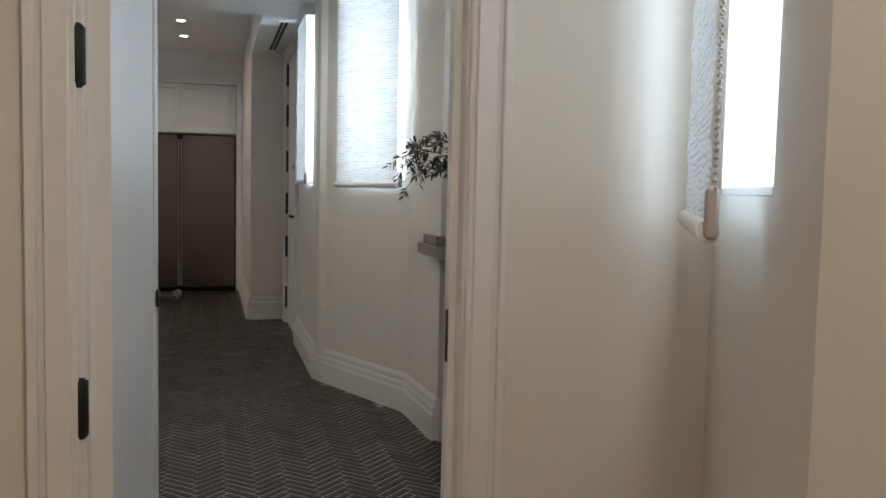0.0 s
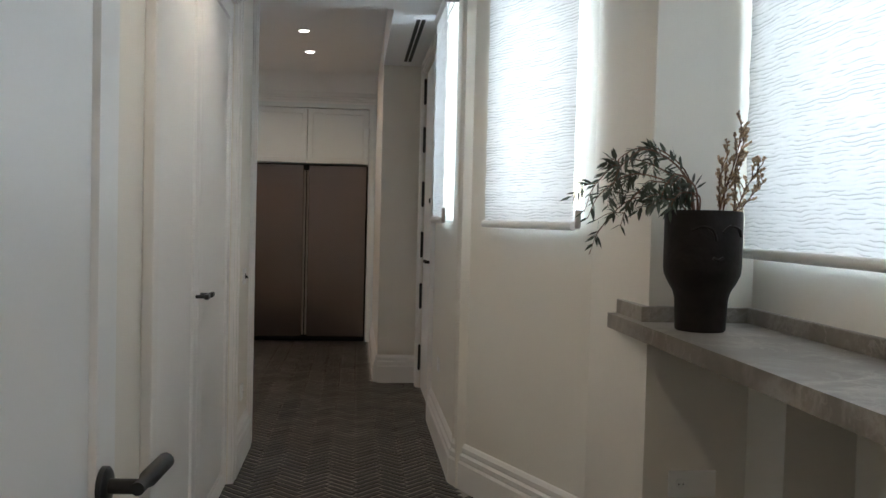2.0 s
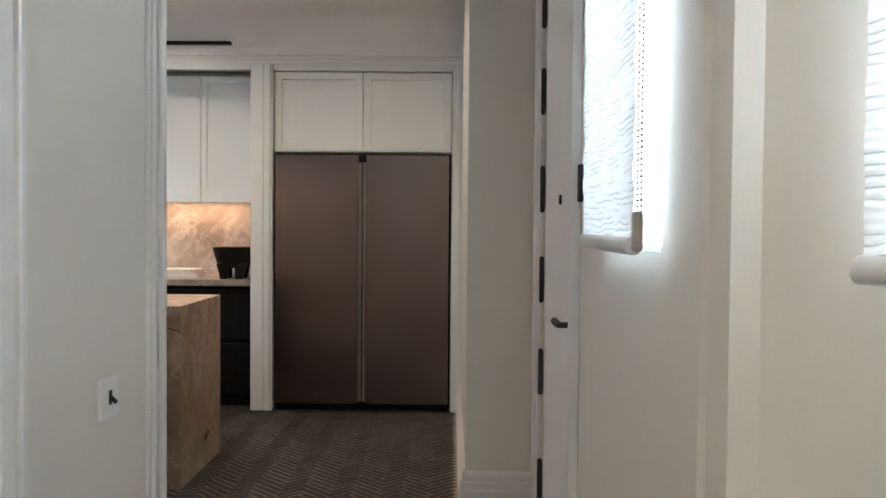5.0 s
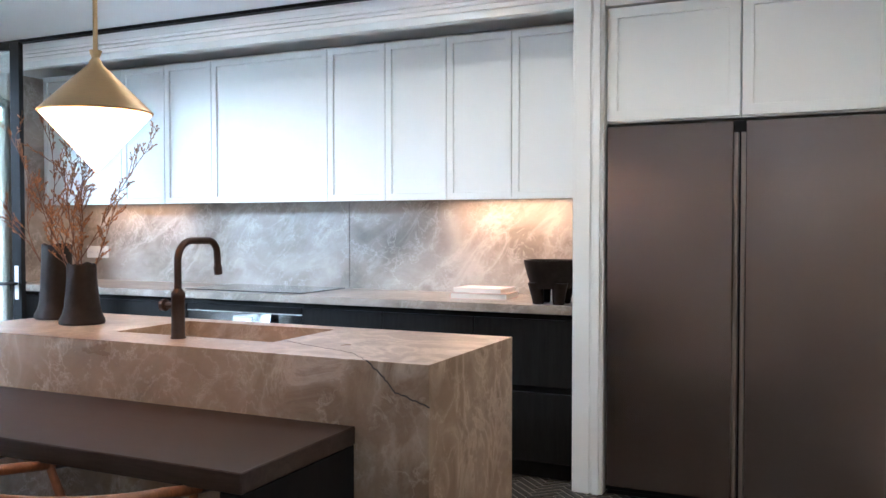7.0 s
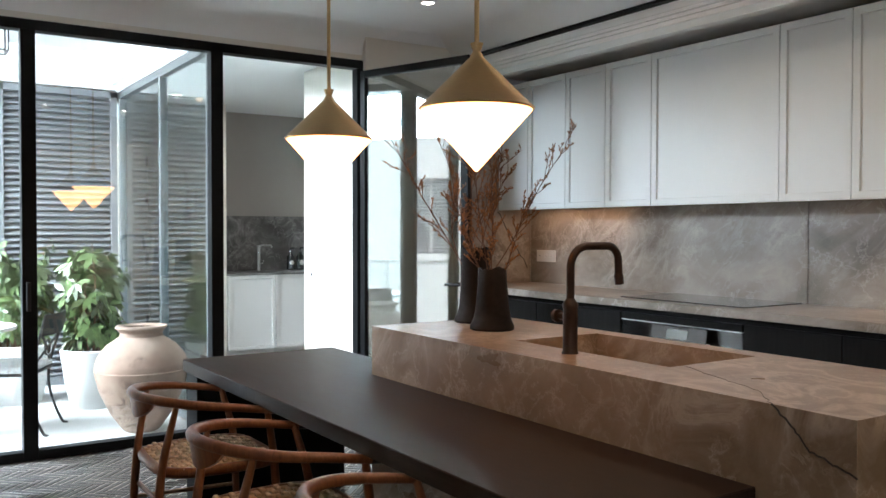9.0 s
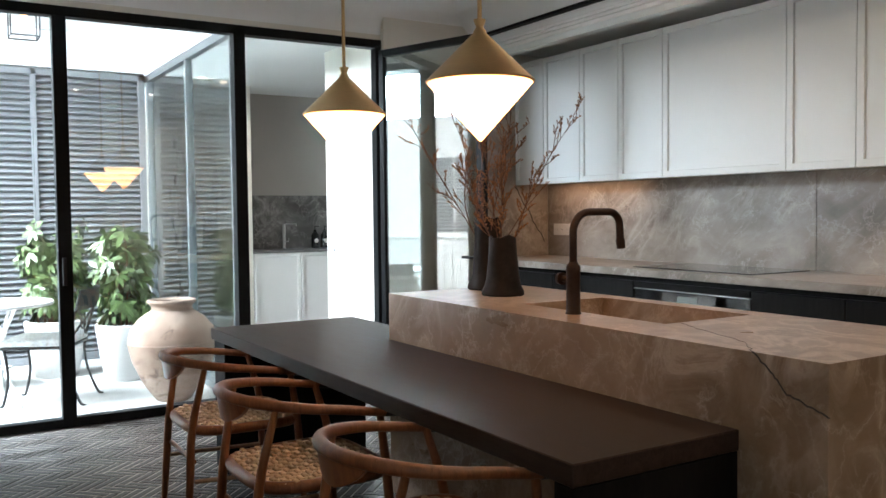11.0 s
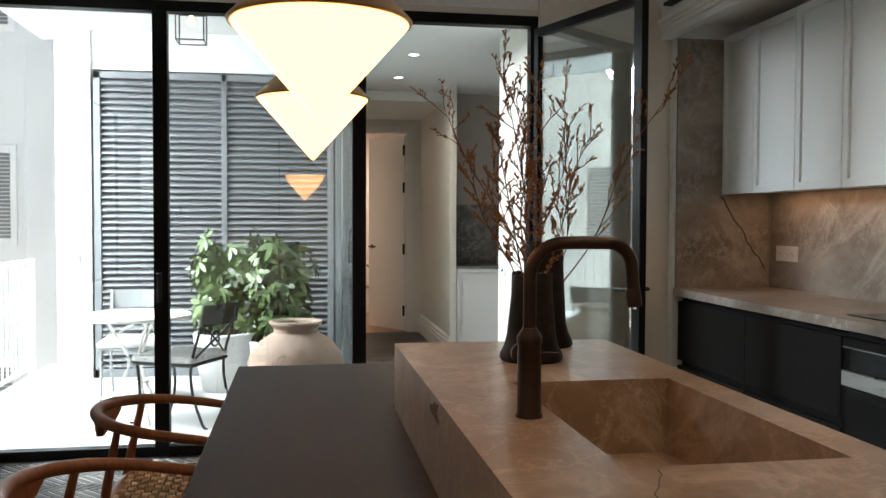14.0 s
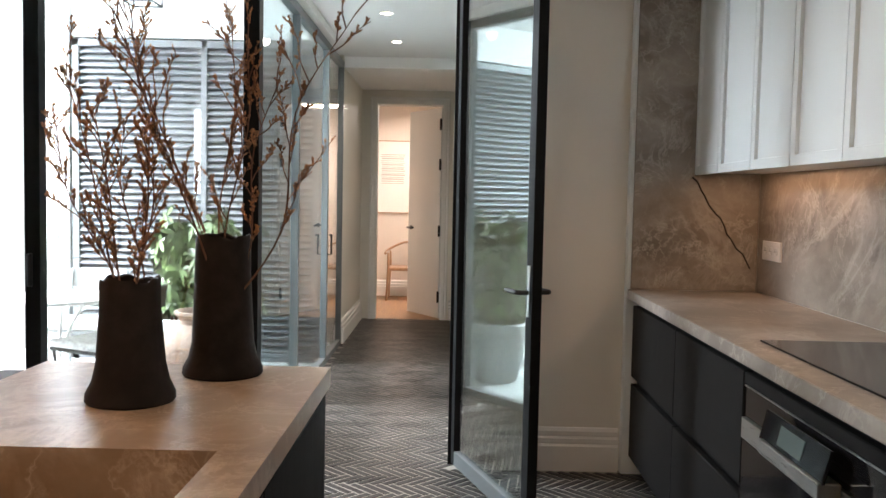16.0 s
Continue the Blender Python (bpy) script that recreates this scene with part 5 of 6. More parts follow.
hs = thing("house_across", (-9.8, 0.5, -9), "white rendered house across the court with shuttered windows", "house")
part("wall", bx(-7.5, 5.0, -2.2, 0, 0, 15.5), "render", hs)
part("roof", bx(-7.7, 5.1, -2.4, 0.2, 15.5, 15.8, 0.02), "render", hs)
for zc in (3.9, 7.2, 10.62, 13.9):
    for xc in (-5.6, -3.4, -0.95, 1.45, 3.9):
        w = part("window", bx(xc - 0.60, xc + 0.60, 0.0, 0.05, zc - 0.8, zc + 0.80, 0.004), "white", hs)
        for sx in (-1, 1):
            bm = bmesh.new()
            xa, xb = (xc - 0.52, xc - 0.03) if sx < 0 else (xc + 0.03, xc + 0.52)
            for k in range(22):
                box(bm, xa, xb, 0.05, 0.075, zc - 0.68 + k * 0.064, zc - 0.68 + k * 0.064 + 0.045)
            part("shutter", bm, "louvre", w, "grey slatted shutter")

wg = thing("house_wing", (-15.5, 0, -9), "white rendered wing of the house across the court", "house")
part("wall", bx(-2, 0, -3, 7.5, 0, 15.5), "render", wg)
part("roof", bx(-2.2, 0.2, -3.1, 7.6, 15.5, 15.8, 0.02), "render", wg)
for zc in (3.9, 7.2, 10.72, 14.2):
    for yc in (0.2, 3.15):
        w = part("window", bx(0.0, 0.05, yc - 0.62, yc + 0.62, zc - 0.8, zc + 0.85, 0.004), "white", wg)
        bm = bmesh.new()
        for k in range(22):
            box(bm, 0.05, 0.075, yc - 0.52, yc + 0.52, zc - 0.68 + k * 0.064, zc - 0.68 + k * 0.064 + 0.045)
        part("shutter", bm, "louvre", w, "grey slatted shutter")

solid("gate_latch", boxes([(-8.078, -8.066, 6.50, 6.53, 0.98, 1.08), (-8.066, -8.03, 6.508, 6.522, 1.04, 1.055)], 0.002), "steel", "small steel latch on the white terrace pillar", "latch")

# terrace lantern
lan = thing("lantern", (-7.14, 7.56, 2.95), "open black box-frame lantern on the terrace soffit", "lantern")
bm = bmesh.new()
for sx in (-1, 1):
    for sy in (-1, 1):
        tube(bm, [(0.10 * sx, 0.10 * sy, -0.27), (0.10 * sx, 0.10 * sy, -0.05)], 0.006, 6)
    for z in (-0.27, -0.05):
        tube(bm, [(0.10 * sx, -0.10, z), (0.10 * sx, 0.10, z)], 0.006, 6)
        tube(bm, [(-0.10, 0.10 * sx, z), (0.10, 0.10 * sx, z)], 0.006, 6)
tube(bm, [(0, 0, -0.05), (0, 0, 0)], 0.012, 8)
tube(bm, [(-0.10, 0, -0.05), (0.10, 0, -0.05)], 0.005, 6)
part("cage", bm, "iron", lan, "black square wire cage")
part("bulb", lathe(bmesh.new(), [(0.012, -0.05), (0.014, -0.08), (0.028, -0.12), (0.026, -0.145), (0.004, -0.155)][::-1], seg=16), "opal", lan, "lit bulb", smooth=True)

# ---------------------------------------------------------------- terrace furniture
bt = thing("bistro_table", (-6.475, 7.266, -0.004), "small round white metal bistro table", "table")
part("tabletop", lathe(bmesh.new(), [(0.36, 0.690), (0.365, 0.695), (0.365, 0.71), (0.36, 0.715)], seg=44), "white", bt, smooth=True)
for k in range(3):
    a = radians(30 + 120 * k)
    c, s = math.cos(a), math.sin(a)
    pts = curve_pts([(0.24 * c, 0.24 * s, 0.0), (0.21 * c, 0.21 * s, 0.05), (0.07 * c, 0.07 * s, 0.30), (0.06 * c, 0.06 * s, 0.45), (0.20 * c, 0.20 * s, 0.685)], 6)
    part("leg", tube(bmesh.new(), pts, 0.011, 8), "white", bt, smooth=True)
part("ring", tube(bmesh.new(), [(0.085 * math.cos(radians(t)), 0.085 * math.sin(radians(t)), 0.26) for t in range(0, 361, 20)], 0.007, 6), "white", bt, smooth=True)


def garden_chair(frame_mat, label):
    """Metal garden chair facing +x; crossed back under a broad top rail, cushioned seat."""
    c = thing("garden_chair", (0, 0, 0), label, "chair", "terrace chairs")
    for s in (-1, 1):
        y = 0.20 * s
        part("leg", tube(bmesh.new(), curve_pts([(0.27, y * 1.05, 0), (0.235, y, 0.02), (0.20, y, 0.20), (0.22, y, 0.40)], 6), 0.010, 8), frame_mat, c, smooth=True)
        part("leg", tube(bmesh.new(), curve_pts([(-0.31, y * 1.05, 0), (-0.27, y, 0.03), (-0.20, y, 0.22), (-0.19, y, 0.40), (-0.25, y, 0.62), (-0.30, y, 0.80)], 6), 0.010, 8), frame_mat, c, smooth=True)
    bm = bmesh.new()
    for z0, z1, x in ((0.66, 0.80, -0.275),):
        vs = []
        for k in range(9):
            y = -0.22 + 0.44 * k / 8
            off = -0.03 * (1 - (y / 0.22) ** 2)
            vs.append([(x + off - 0.006, y, z0), (x + off + 0.006, y, z0), (x + off - 0.018, y, z1), (x + off - 0.03, y, z1)])
        rows = [[bm.verts.new(p) for p in v] for v in vs]
        for a, b in zip(rows, rows[1:]):
            for i in range(4):
                j = (i + 1) % 4
                bm.faces.new((a[i], a[j], b[j], b[i]))
        bm.faces.new(rows[0])
        bm.faces.new(rows[-1])
    part("top_rail", bm, frame_mat, c, "broad curved back rail", smooth=True)
    bm = bmesh.new()
    tube(bm, curve_pts([(-0.20, -0.19, 0.44), (-0.245, 0, 0.56), (-0.27, 0.19, 0.665)], 8), 0.008, 8)
    tube(bm, curve_pts([(-0.20, 0.19, 0.44), (-0.245, 0, 0.56), (-0.27, -0.19, 0.665)], 8), 0.008, 8)
    tube(bm, [(-0.245 + 0.0, 0.05 * math.cos(radians(t)), 0.56 + 0.05 * math.sin(radians(t))) for t in range(0, 361, 20)], 0.007, 6)
    part("back_cross", bm, frame_mat, c, "crossed curved back bars", smooth=True)
    bm = bx(-0.21, 0.24, -0.22, 0.22, 0.395, 0.415, 0.004)
    part("seat_frame", bm, frame_mat, c)
    part("seat_cushion", bx(-0.21, 0.25, -0.225, 0.225, 0.416, 0.462, 0.018, 3), "cushion", c, "patterned grey-white cushion", smooth=True)
    return c


M["grey_metal"] = plain("grey_green_metal", (0.30, 0.31, 0.31), 0.5, 0.2, var=0.1, bumps=0.1)
gc = garden_chair("iron", "black metal garden chair with a crossed back")
gc.matrix_basis = pose(-6.43, 7.58, -0.004, 0, 0, -116)
gc2 = garden_chair("grey_metal", "weathered grey metal garden chair by the bistro table")
gc2.matrix_basis = pose(-7.20, 7.12, -0.004, 0, 0, 2)

# big terracotta jar
jar = thing("terracotta_jar", (-5.97, 8.335, -0.004), "large weathered terracotta jar with a narrow foot", "jar")
part("jar_body", lathe(bmesh.new(), [(0.105, 0.0), (0.12, 0.01), (0.20, 0.12), (0.275, 0.28), (0.305, 0.40), (0.308, 0.418), (0.302, 0.425), (0.303, 0.455), (0.300, 0.462), (0.285, 0.51), (0.225, 0.585), (0.165, 0.625), (0.140, 0.642), (0.138, 0.665),
                                       (0.155, 0.688), (0.168, 0.698), (0.166, 0.712), (0.150, 0.714), (0.130, 0.70), (0.120, 0.66), (0.14, 0.62), (0.20, 0.56)], seg=64, squash=lambda a, z: 1 + 0.006 * math.sin(3 * a + 9 * z)), "clay", jar, smooth=True)


def planter(at, r, h, plant_h, spread, seed, label):
    rng = random.Random(seed)
    pt = thing("potted_plant", at, label, "potted plant", "terrace plants")
    part("pot", lathe(bmesh.new(), [(r * 0.66, 0), (r * 0.70, 0.01), (r * 0.86, h * 0.45), (r * 0.97, h * 0.85), (r, h - 0.01), (r - 0.008, h), (r - 0.03, h), (r - 0.04, h - 0.06), (r * 0.6, h - 0.07)], seg=44), "pot", pt, "tall white planter", smooth=True)
    part("soil", lathe(bmesh.new(), [(r - 0.045, h - 0.068), (r - 0.045, h - 0.055), (0.02, h - 0.045)], seg=24), "soil", pt)
    stems, leaves = bmesh.new(), bmesh.new()
    for k in range(9):
        a = rng.uniform(0, 2 * math.pi)
        rr = rng.uniform(0.02, r * 0.6)
        base = Vector((rr * math.cos(a), rr * math.sin(a), h - 0.06))
        lean = rng.uniform(0.15, 1.0) * spread
        topz = rng.uniform(0.55, 1.0) * plant_h
        tip = base + Vector((lean * math.cos(a), lean * math.sin(a), topz))
        mid = (base + tip) / 2 + Vector((rng.uniform(-.04, .04), rng.uniform(-.04, .04), 0.04))
        pts = curve_pts([base, mid, tip], 8)
        tube(stems, pts, [0.009 - 0.005 * i / len(pts) for i in range(len(pts))], 6)
        for q in range(2, len(pts)):
            p = pts[q]
            for w in range(2):
                if rng.random() < 0.34:
                    continue
                az = rng.uniform(0, 2 * math.pi)
                pet = Vector((math.cos(az), math.sin(az), rng.uniform(0.15, 0.75))).normalized()
                hub = p + pet * rng.uniform(0.06, 0.16)
                tube(stems, [p, hub], 0.0022, 4)
                n = rng.choice((6, 7, 8))
                ux = pet.cross(Vector((0, 0, 1))).normalized()
                uy = ux.cross(pet).normalized()
                for g in range(n):
                    t = 2 * math.pi * g / n + rng.uniform(-.15, .15)
                    d = (ux * math.cos(t) + uy * math.sin(t) + pet * rng.uniform(-0.1, 0.25) + Vector((0, 0, -0.55))).normalized()
                    ln = rng.uniform(0.085, 0.135)
                    wd = ln * 0.175
                    sd = d.cross(pet).normalized() * wd
                    dr = Vector((0, 0, -0.12 * ln))
                    prof = [(0.12, 0.25), (0.45, 1.0), (0.75, 0.85)]
                    a0 = leaves.verts.new(hub + d * ln * 0.04)
                    prev = None
                    for s, ww in prof:
                        c = hub + d * ln * s + dr * s * s
                        l_, m_, r_ = leaves.verts.new(c - sd * ww + Vector((0, 0, 0.004))), leaves.verts.new(c), leaves.verts.new(c + sd * ww + Vector((0, 0, 0.004)))
                        if prev is None:
                            leaves.faces.new((a0, l_, m_)), leaves.faces.new((a0, m_, r_))
                        else:
                            leaves.faces.new((prev[0], l_, m_, prev[1])), leaves.faces.new((prev[1], m_, r_, prev[2]))
                        prev = (l_, m_, r_)
                    e = leaves.verts.new(hub + d * ln + dr)
                    leaves.faces.new((prev[0], e, prev[1])), leaves.faces.new((prev[1], e, prev[2]))
    part("stem_cluster", stems, "twig", pt, kind="stuff")
    part("foliage", leaves, "leaf", pt, "dense variegated umbrella-like leaves", smooth=True, kind="stuff")
    return pt


planter((-6.98, 8.22, -0.004), 0.235, 0.45, 0.90, 0.10, 11, "umbrella plant in a tall white planter")
planter((-7.45, 7.76, -0.004), 0.24, 0.46, 0.88, 0.12, 12, "umbrella plant in a wide white planter")


# ---------------------------------------------------------------- vases and branches
def branchy(parent, rng, base, tips, bud_size, density=1.0, buds="bud"):
    """One branch part a tip, each with its own spray of buds."""
    for tip in tips:
        tw, bd = bmesh.new(), bmesh.new()

        def bud(p, d):
            k = bud_size * rng.uniform(0.6, 1.4)
            d = (d + Vector((rng.uniform(-.8, .8), rng.uniform(-.8, .8), rng.uniform(-.2, .8)))).normalized()
            s = d.cross(Vector((0.3, 0.5, 0.8))).normalized()
            w = s.cross(d)
            q = [bd.verts.new(p + d * k * 0.5 + (s * math.cos(a) + w * math.sin(a)) * k * 0.36) for a in (0, 2.09, 4.19)]
            t0, t1 = bd.verts.new(p), bd.verts.new(p + d * k)
            for i in range(3):
                bd.faces.new((t0, q[i], q[(i + 1) % 3])), bd.faces.new((t1, q[(i + 1) % 3], q[i]))

        def grow(p0, p1, r, depth):
            ln = (p1 - p0).length
            bend = Vector((rng.uniform(-1, 1), rng.uniform(-1, 1), rng.uniform(-.5, .5))) * ln * 0.05
            pts = curve_pts([p0, p0.lerp(p1, 0.35) + bend, p0.lerp(p1, 0.7) - bend * 0.6, p1], 7)
            tube(tw, pts, [r * (1 - 0.7 * i / len(pts)) for i in range(len(pts))], 5)
            for i in range(7, len(pts)):
                d = (pts[i] - pts[i - 1]).normalized()
                for q in range(2):
                    if rng.random() < 0.46 * density:
                        bud(pts[i].lerp(pts[i - 1], rng.random()), d)
                if depth < 2 and rng.random() < (0.80 if depth == 0 else 0.45) * density:
                    out = (d * 1.1 + Vector((rng.uniform(-1, 1), rng.uniform(-1, 1), rng.uniform(-.3, .7))) * 0.95).normalized()
                    grow(pts[i], pts[i] + out * ln * rng.uniform(0.08, 0.20), r * 0.6, depth + 1)

        grow(Vector(base) + Vector((rng.uniform(-.02, .02), rng.uniform(-.02, .02), 0)), Vector(tip), 0.0030, 0)
        br = part("branch", tw, "twig", parent, "thin brown bare branch")
        part("bud_spray", bd, buds, br, "small dry pointed buds", kind="stuff")


def stone_vase(at, h, r0, r1, tips, seed, label):
    v = thing("vase", at, label, "vase", "vases on the island")
    body = lathe(bmesh.new(), [(r0 * 0.95, 0), (r0, 0.006), (r0 * 0.99, 0.02), (r0 * 0.86, 0.045), (r0 * 0.78, 0.08), (r1 * 1.02, h * 0.75), (r1, h - 0.006), (r1 * 0.94, h), (r1 * 0.82, h - 0.004), (r1 * 0.80, h * 0.6), (r1 * 0.7, h * 0.3)], seg=44,
                            squash=lambda a, z: 1 + 0.018 * math.sin(2 * a + z * 9) + 0.010 * math.sin(5 * a - z * 22))
    for q in body.verts:
        if q.co.z > h - 0.01:
            a = math.atan2(q.co.y, q.co.x)
            q.co.z += 0.004 * math.sin(3 * a + seed) + 0.003 * math.sin(8 * a + 2 * seed)
    part("vase_body", body, "ceramic", v, smooth=True)
    branchy(v, random.Random(seed), (0, 0, h * 0.35), tips, 0.0050, 1.3)
    return v


stone_vase((-2.936, 9.048, IZ), 0.262, 0.094, 0.062, [(0.03, -0.12, 0.68), (-0.05, -0.18, 0.58), (0.06, -0.05, 0.60), (-0.05, 0.03, 0.55), (0.12, 0.08, 0.52), (-0.18, -0.08, 0.60)], 21, "rough black stoneware vase holding budding branches")
stone_vase((-3.225, 9.168, IZ), 0.342, 0.098, 0.066, [(0.25, 0.344, 0.83), (-0.23, -0.30, 0.81), (0.165, -0.18, 0.855), (-0.265, -0.05, 0.89), (0.02, 0.06, 0.80), (0.06, 0.14, 0.70), (0.36, -0.12, 0.80)], 22, "taller black stoneware vase holding budding branches")

# hall vase with trailing leaves
hv = thing("vase", (1.205, 3.955, 1.003), "black stoneware vase with trailing eucalyptus", "vase")
part("vase_body", lathe(bmesh.new(), [(0.070, 0), (0.074, 0.005), (0.078, 0.095), (0.084, 0.118), (0.100, 0.145), (0.111, 0.168), (0.114, 0.19), (0.114, 0.352), (0.111, 0.36), (0.103, 0.36), (0.100, 0.25), (0.07, 0.2)], seg=44), "ceramic", hv, smooth=True)
for ctrl in ([(-0.072, -0.090, 0.300), (-0.045, -0.108, 0.312), (-0.018, -0.115, 0.302), (-0.008, -0.117, 0.272)], [(0.012, -0.116, 0.296), (0.035, -0.112, 0.314), (0.066, -0.096, 0.308), (0.080, -0.084, 0.286)], [(-0.016, -0.115, 0.222), (0.0, -0.117, 0.217), (0.016, -0.115, 0.222)]):
    part("relief", tube(bmesh.new(), curve_pts(ctrl, 6), 0.005, 6), "ceramic", hv, "raised line on the vase wall", smooth=True)
rng = random.Random(8)
tw, lf = bmesh.new(), bmesh.new()


def willow_leaf(c, d, ln):
    s = d.cross(Vector((rng.uniform(-1, 1), rng.uniform(-1, 1), 1))).normalized() * ln * 0.145
    up = Vector((0, 0, ln * 0.05))
    a, e = lf.verts.new(c), lf.verts.new(c + d * ln - up)
    m1, m2 = lf.verts.new(c + d * ln * 0.35 + up), lf.verts.new(c + d * ln * 0.7 + up * 0.5)
    l1, l2 = lf.verts.new(c + d * ln * 0.35 + s), lf.verts.new(c + d * ln * 0.7 + s * 0.7)
    r1, r2 = lf.verts.new(c + d * ln * 0.35 - s), lf.verts.new(c + d * ln * 0.7 - s * 0.7)
    for f in ((a, l1, m1), (a, m1, r1), (l1, l2, m2, m1), (m1, m2, r2, r1), (l2, e, m2), (m2, e, r2)):
        lf.faces.new(f)


def willow_stem(path, r, first, chance):
    pts = curve_pts(path, 7)
    tube(tw, pts, [r * (1 - 0.65 * i / len(pts)) for i in range(len(pts))], 5)
    side = 1
    for i in range(first, len(pts)):
        t = (pts[i] - pts[i - 1]).normalized()
        across = t.cross(Vector((rng.uniform(-.5, .5), 1, rng.uniform(-.4, .4)))).normalized()
        for w in range(2):
            side = -side
            if rng.random() < chance:
                d = (t * rng.uniform(0.5, 1.1) + across * side * rng.uniform(0.5, 1.0) + Vector((0, rng.uniform(-.5, .5), -0.30))).normalized()
                willow_leaf(pts[i].lerp(pts[i - 1], rng.random()), d, rng.uniform(0.028, 0.046))
    return pts


# arching stems: reach, crest height above the rim, tip height
for reach, crest, tip in ((0.33, 0.10, -0.03), (0.28, 0.03, -0.14), (0.30, 0.15, -0.01), (0.25, 0.18, 0.10), (0.28, 0.17, 0.05), (0.20, 0.18, 0.13), (0.22, 0.08, -0.05), (0.15, 0.10, 0.03), (0.12, 0.05, 0.0), (0.08, 0.10, 0.10), (0.06, 0.05, 0.02), (0.16, 0.03, 0.0)):
    y = rng.uniform(-0.09, 0.12)
    reach, crest, tip = reach * 1.12, crest + 0.01, tip + 0.005
    pts = willow_stem([(-0.02, 0, 0.30), (-0.22 * reach, y * 0.3, 0.36 + crest * 0.55), (-0.62 * reach, y * 0.7, 0.352 + crest), (-0.90 * reach, y, 0.352 + (crest + tip) * 0.55), (-reach, y * 1.1, 0.352 + tip)], 0.0030, 8, 0.40)
    for q in range(2):
        p = pts[rng.randrange(8, len(pts) - 4)]
        e = p + Vector((rng.uniform(-0.09, -0.01), rng.uniform(-0.05, 0.05), rng.uniform(-0.09, 0.02)))
        willow_stem([p, p.lerp(e, 0.5) + Vector((0, 0, 0.012)), e], 0.0016, 2, 0.46)
part("stem_spray", tw, "twig", hv, kind="stuff")
part("foliage", lf, "olive", hv, "narrow dull green leaves", kind="stuff")
hb = thing("dried_flowers", (1.24, 3.93, 1.28), "dried russet flower spray in the hall vase", "dried flowers")
branchy(hb, random.Random(31), (0, 0, 0), [(0.05, -0.03, 0.32), (0.10, -0.06, 0.22), (0.0, -0.02, 0.22), (0.07, 0.0, 0.29), (0.03, 0.02, 0.25), (0.12, -0.03, 0.17)], 0.0058, 1.1, "dryflower")

# ---------------------------------------------------------------- radiator and mirror on the south wall
rad = thing("radiator", (-2.98, 6.705, 0), "cream column radiator under the mirror", "radiator")
NC = 28
colbm = bmesh.new()
for dy in (-0.045, 0, 0.045):
    tube(colbm, [(0, dy, 0.09), (0, dy, 0.47)], 0.0125, 10)
tube(colbm, [(0, -0.052, 0.485), (0, 0.052, 0.485)], 0.0185, 10, up=Vector((1, 0, 0)))
tube(colbm, [(0, -0.052, 0.09), (0, 0.052, 0.09)], 0.0185, 10, up=Vector((1, 0, 0)))
col0 = part("column", colbm, "rad", rad, smooth=True)
for k in range(NC):
    s = col0 if k == 0 else col0.copy()
    if k:
        scene.collection.objects.link(s)
    s.location.x = 0.62 - k * 0.046
part("valve", tube(bmesh.new(), [(-0.62, 0.0, 0.485), (-0.68, 0.0, 0.485), (-0.685, 0.0, 0.485), (-0.75, 0.0, 0.485)], [0.010, 0.010, 0.018, 0.018], 12), "white", rad, "white valve head", smooth=True)
for x in (-0.5, 0.5):
    part("foot", bx(x - 0.012, x + 0.012, -0.05, 0.05, 0, 0.08, 0.003), "rad", rad)

rad2 = thing("radiator", (1.585, 3.05, 0), "cream column radiator in the niche under the stone shelf", "radiator")
for k in range(20):
    s = col0.copy()
    scene.collection.objects.link(s)
    s.parent = rad2
    s.rotation_euler = (0, 0, radians(90))
    s.location = (0, 0.44 - k * 0.046, 0.10)
    s.scale = (1, 1, 1.45)
for yy in (-0.4, 0.4):
    part("foot", bx(-0.05, 0.05, yy - 0.012, yy + 0.012, 0, 0.22, 0.003), "rad", rad2)

mir = thing("wall_mirror", (-2.645, 6.583, 0.81), "large rectangular wall mirror in a thin black frame", "mirror")
part("mirror_glass", bx(-0.76, 0.76, 0.0, 0.02, 0.01, 1.55), "mirror", mir, "silvered mirror glass")
part("frame", boxes([(-0.775, -0.76, 0, 0.035, 0, 1.56), (0.76, 0.775, 0, 0.035, 0, 1.56), (-0.759, 0.759, 0, 0.035, 0, 0.0095), (-0.759, 0.759, 0, 0.035, 1.5505, 1.56)], 0.001), "black", mir, "thin black frame")

# panel bead near the glazing
solid("trim_wall_bead", bx(-4.62, -4.585, 6.581, 6.60, 0.215, 2.55, 0.003), "trim", "narrow upright wall bead", "trim", kind="structure")

# ---------------------------------------------------------------- utility passage
TU = Matrix.Rotation(radians(90), 4, "Z")
for a, b in ((9.868, 10.384), (10.388, 10.904), (10.908, 11.424), (11.428, 11.944)):
    u = thing("utility_cabinet", T((-8.90, (a + b) / 2, 0)) @ TU, "pale grey-white panelled base cabinet in the utility passage", "cabinet", "utility cabinets")
    w = (b - a) / 2
    part("body", bx(-w, w, -0.27, 0.29, 0.10, 0.88, 0.001), "utility", u)
    part("plinth", bx(-w, w, -0.22, -0.2, 0, 0.10), "utility", u)
    shaker(u, -w + 0.002, w - 0.002, 0.10, 0.875, -0.292, 0.045, "utility")
solid("utility_worktop", bx(-9.195, -8.60, 9.866, 11.95, 0.882, 0.904, 0.002), "stone_dark", "dark grey stone worktop in the utility passage", "worktop")
solid("utility_splashback", bx(-9.198, -9.182, 9.866, 11.95, 0.905, 1.515, 0.001), "stone_dark", "dark veined stone splashback", "splashback")
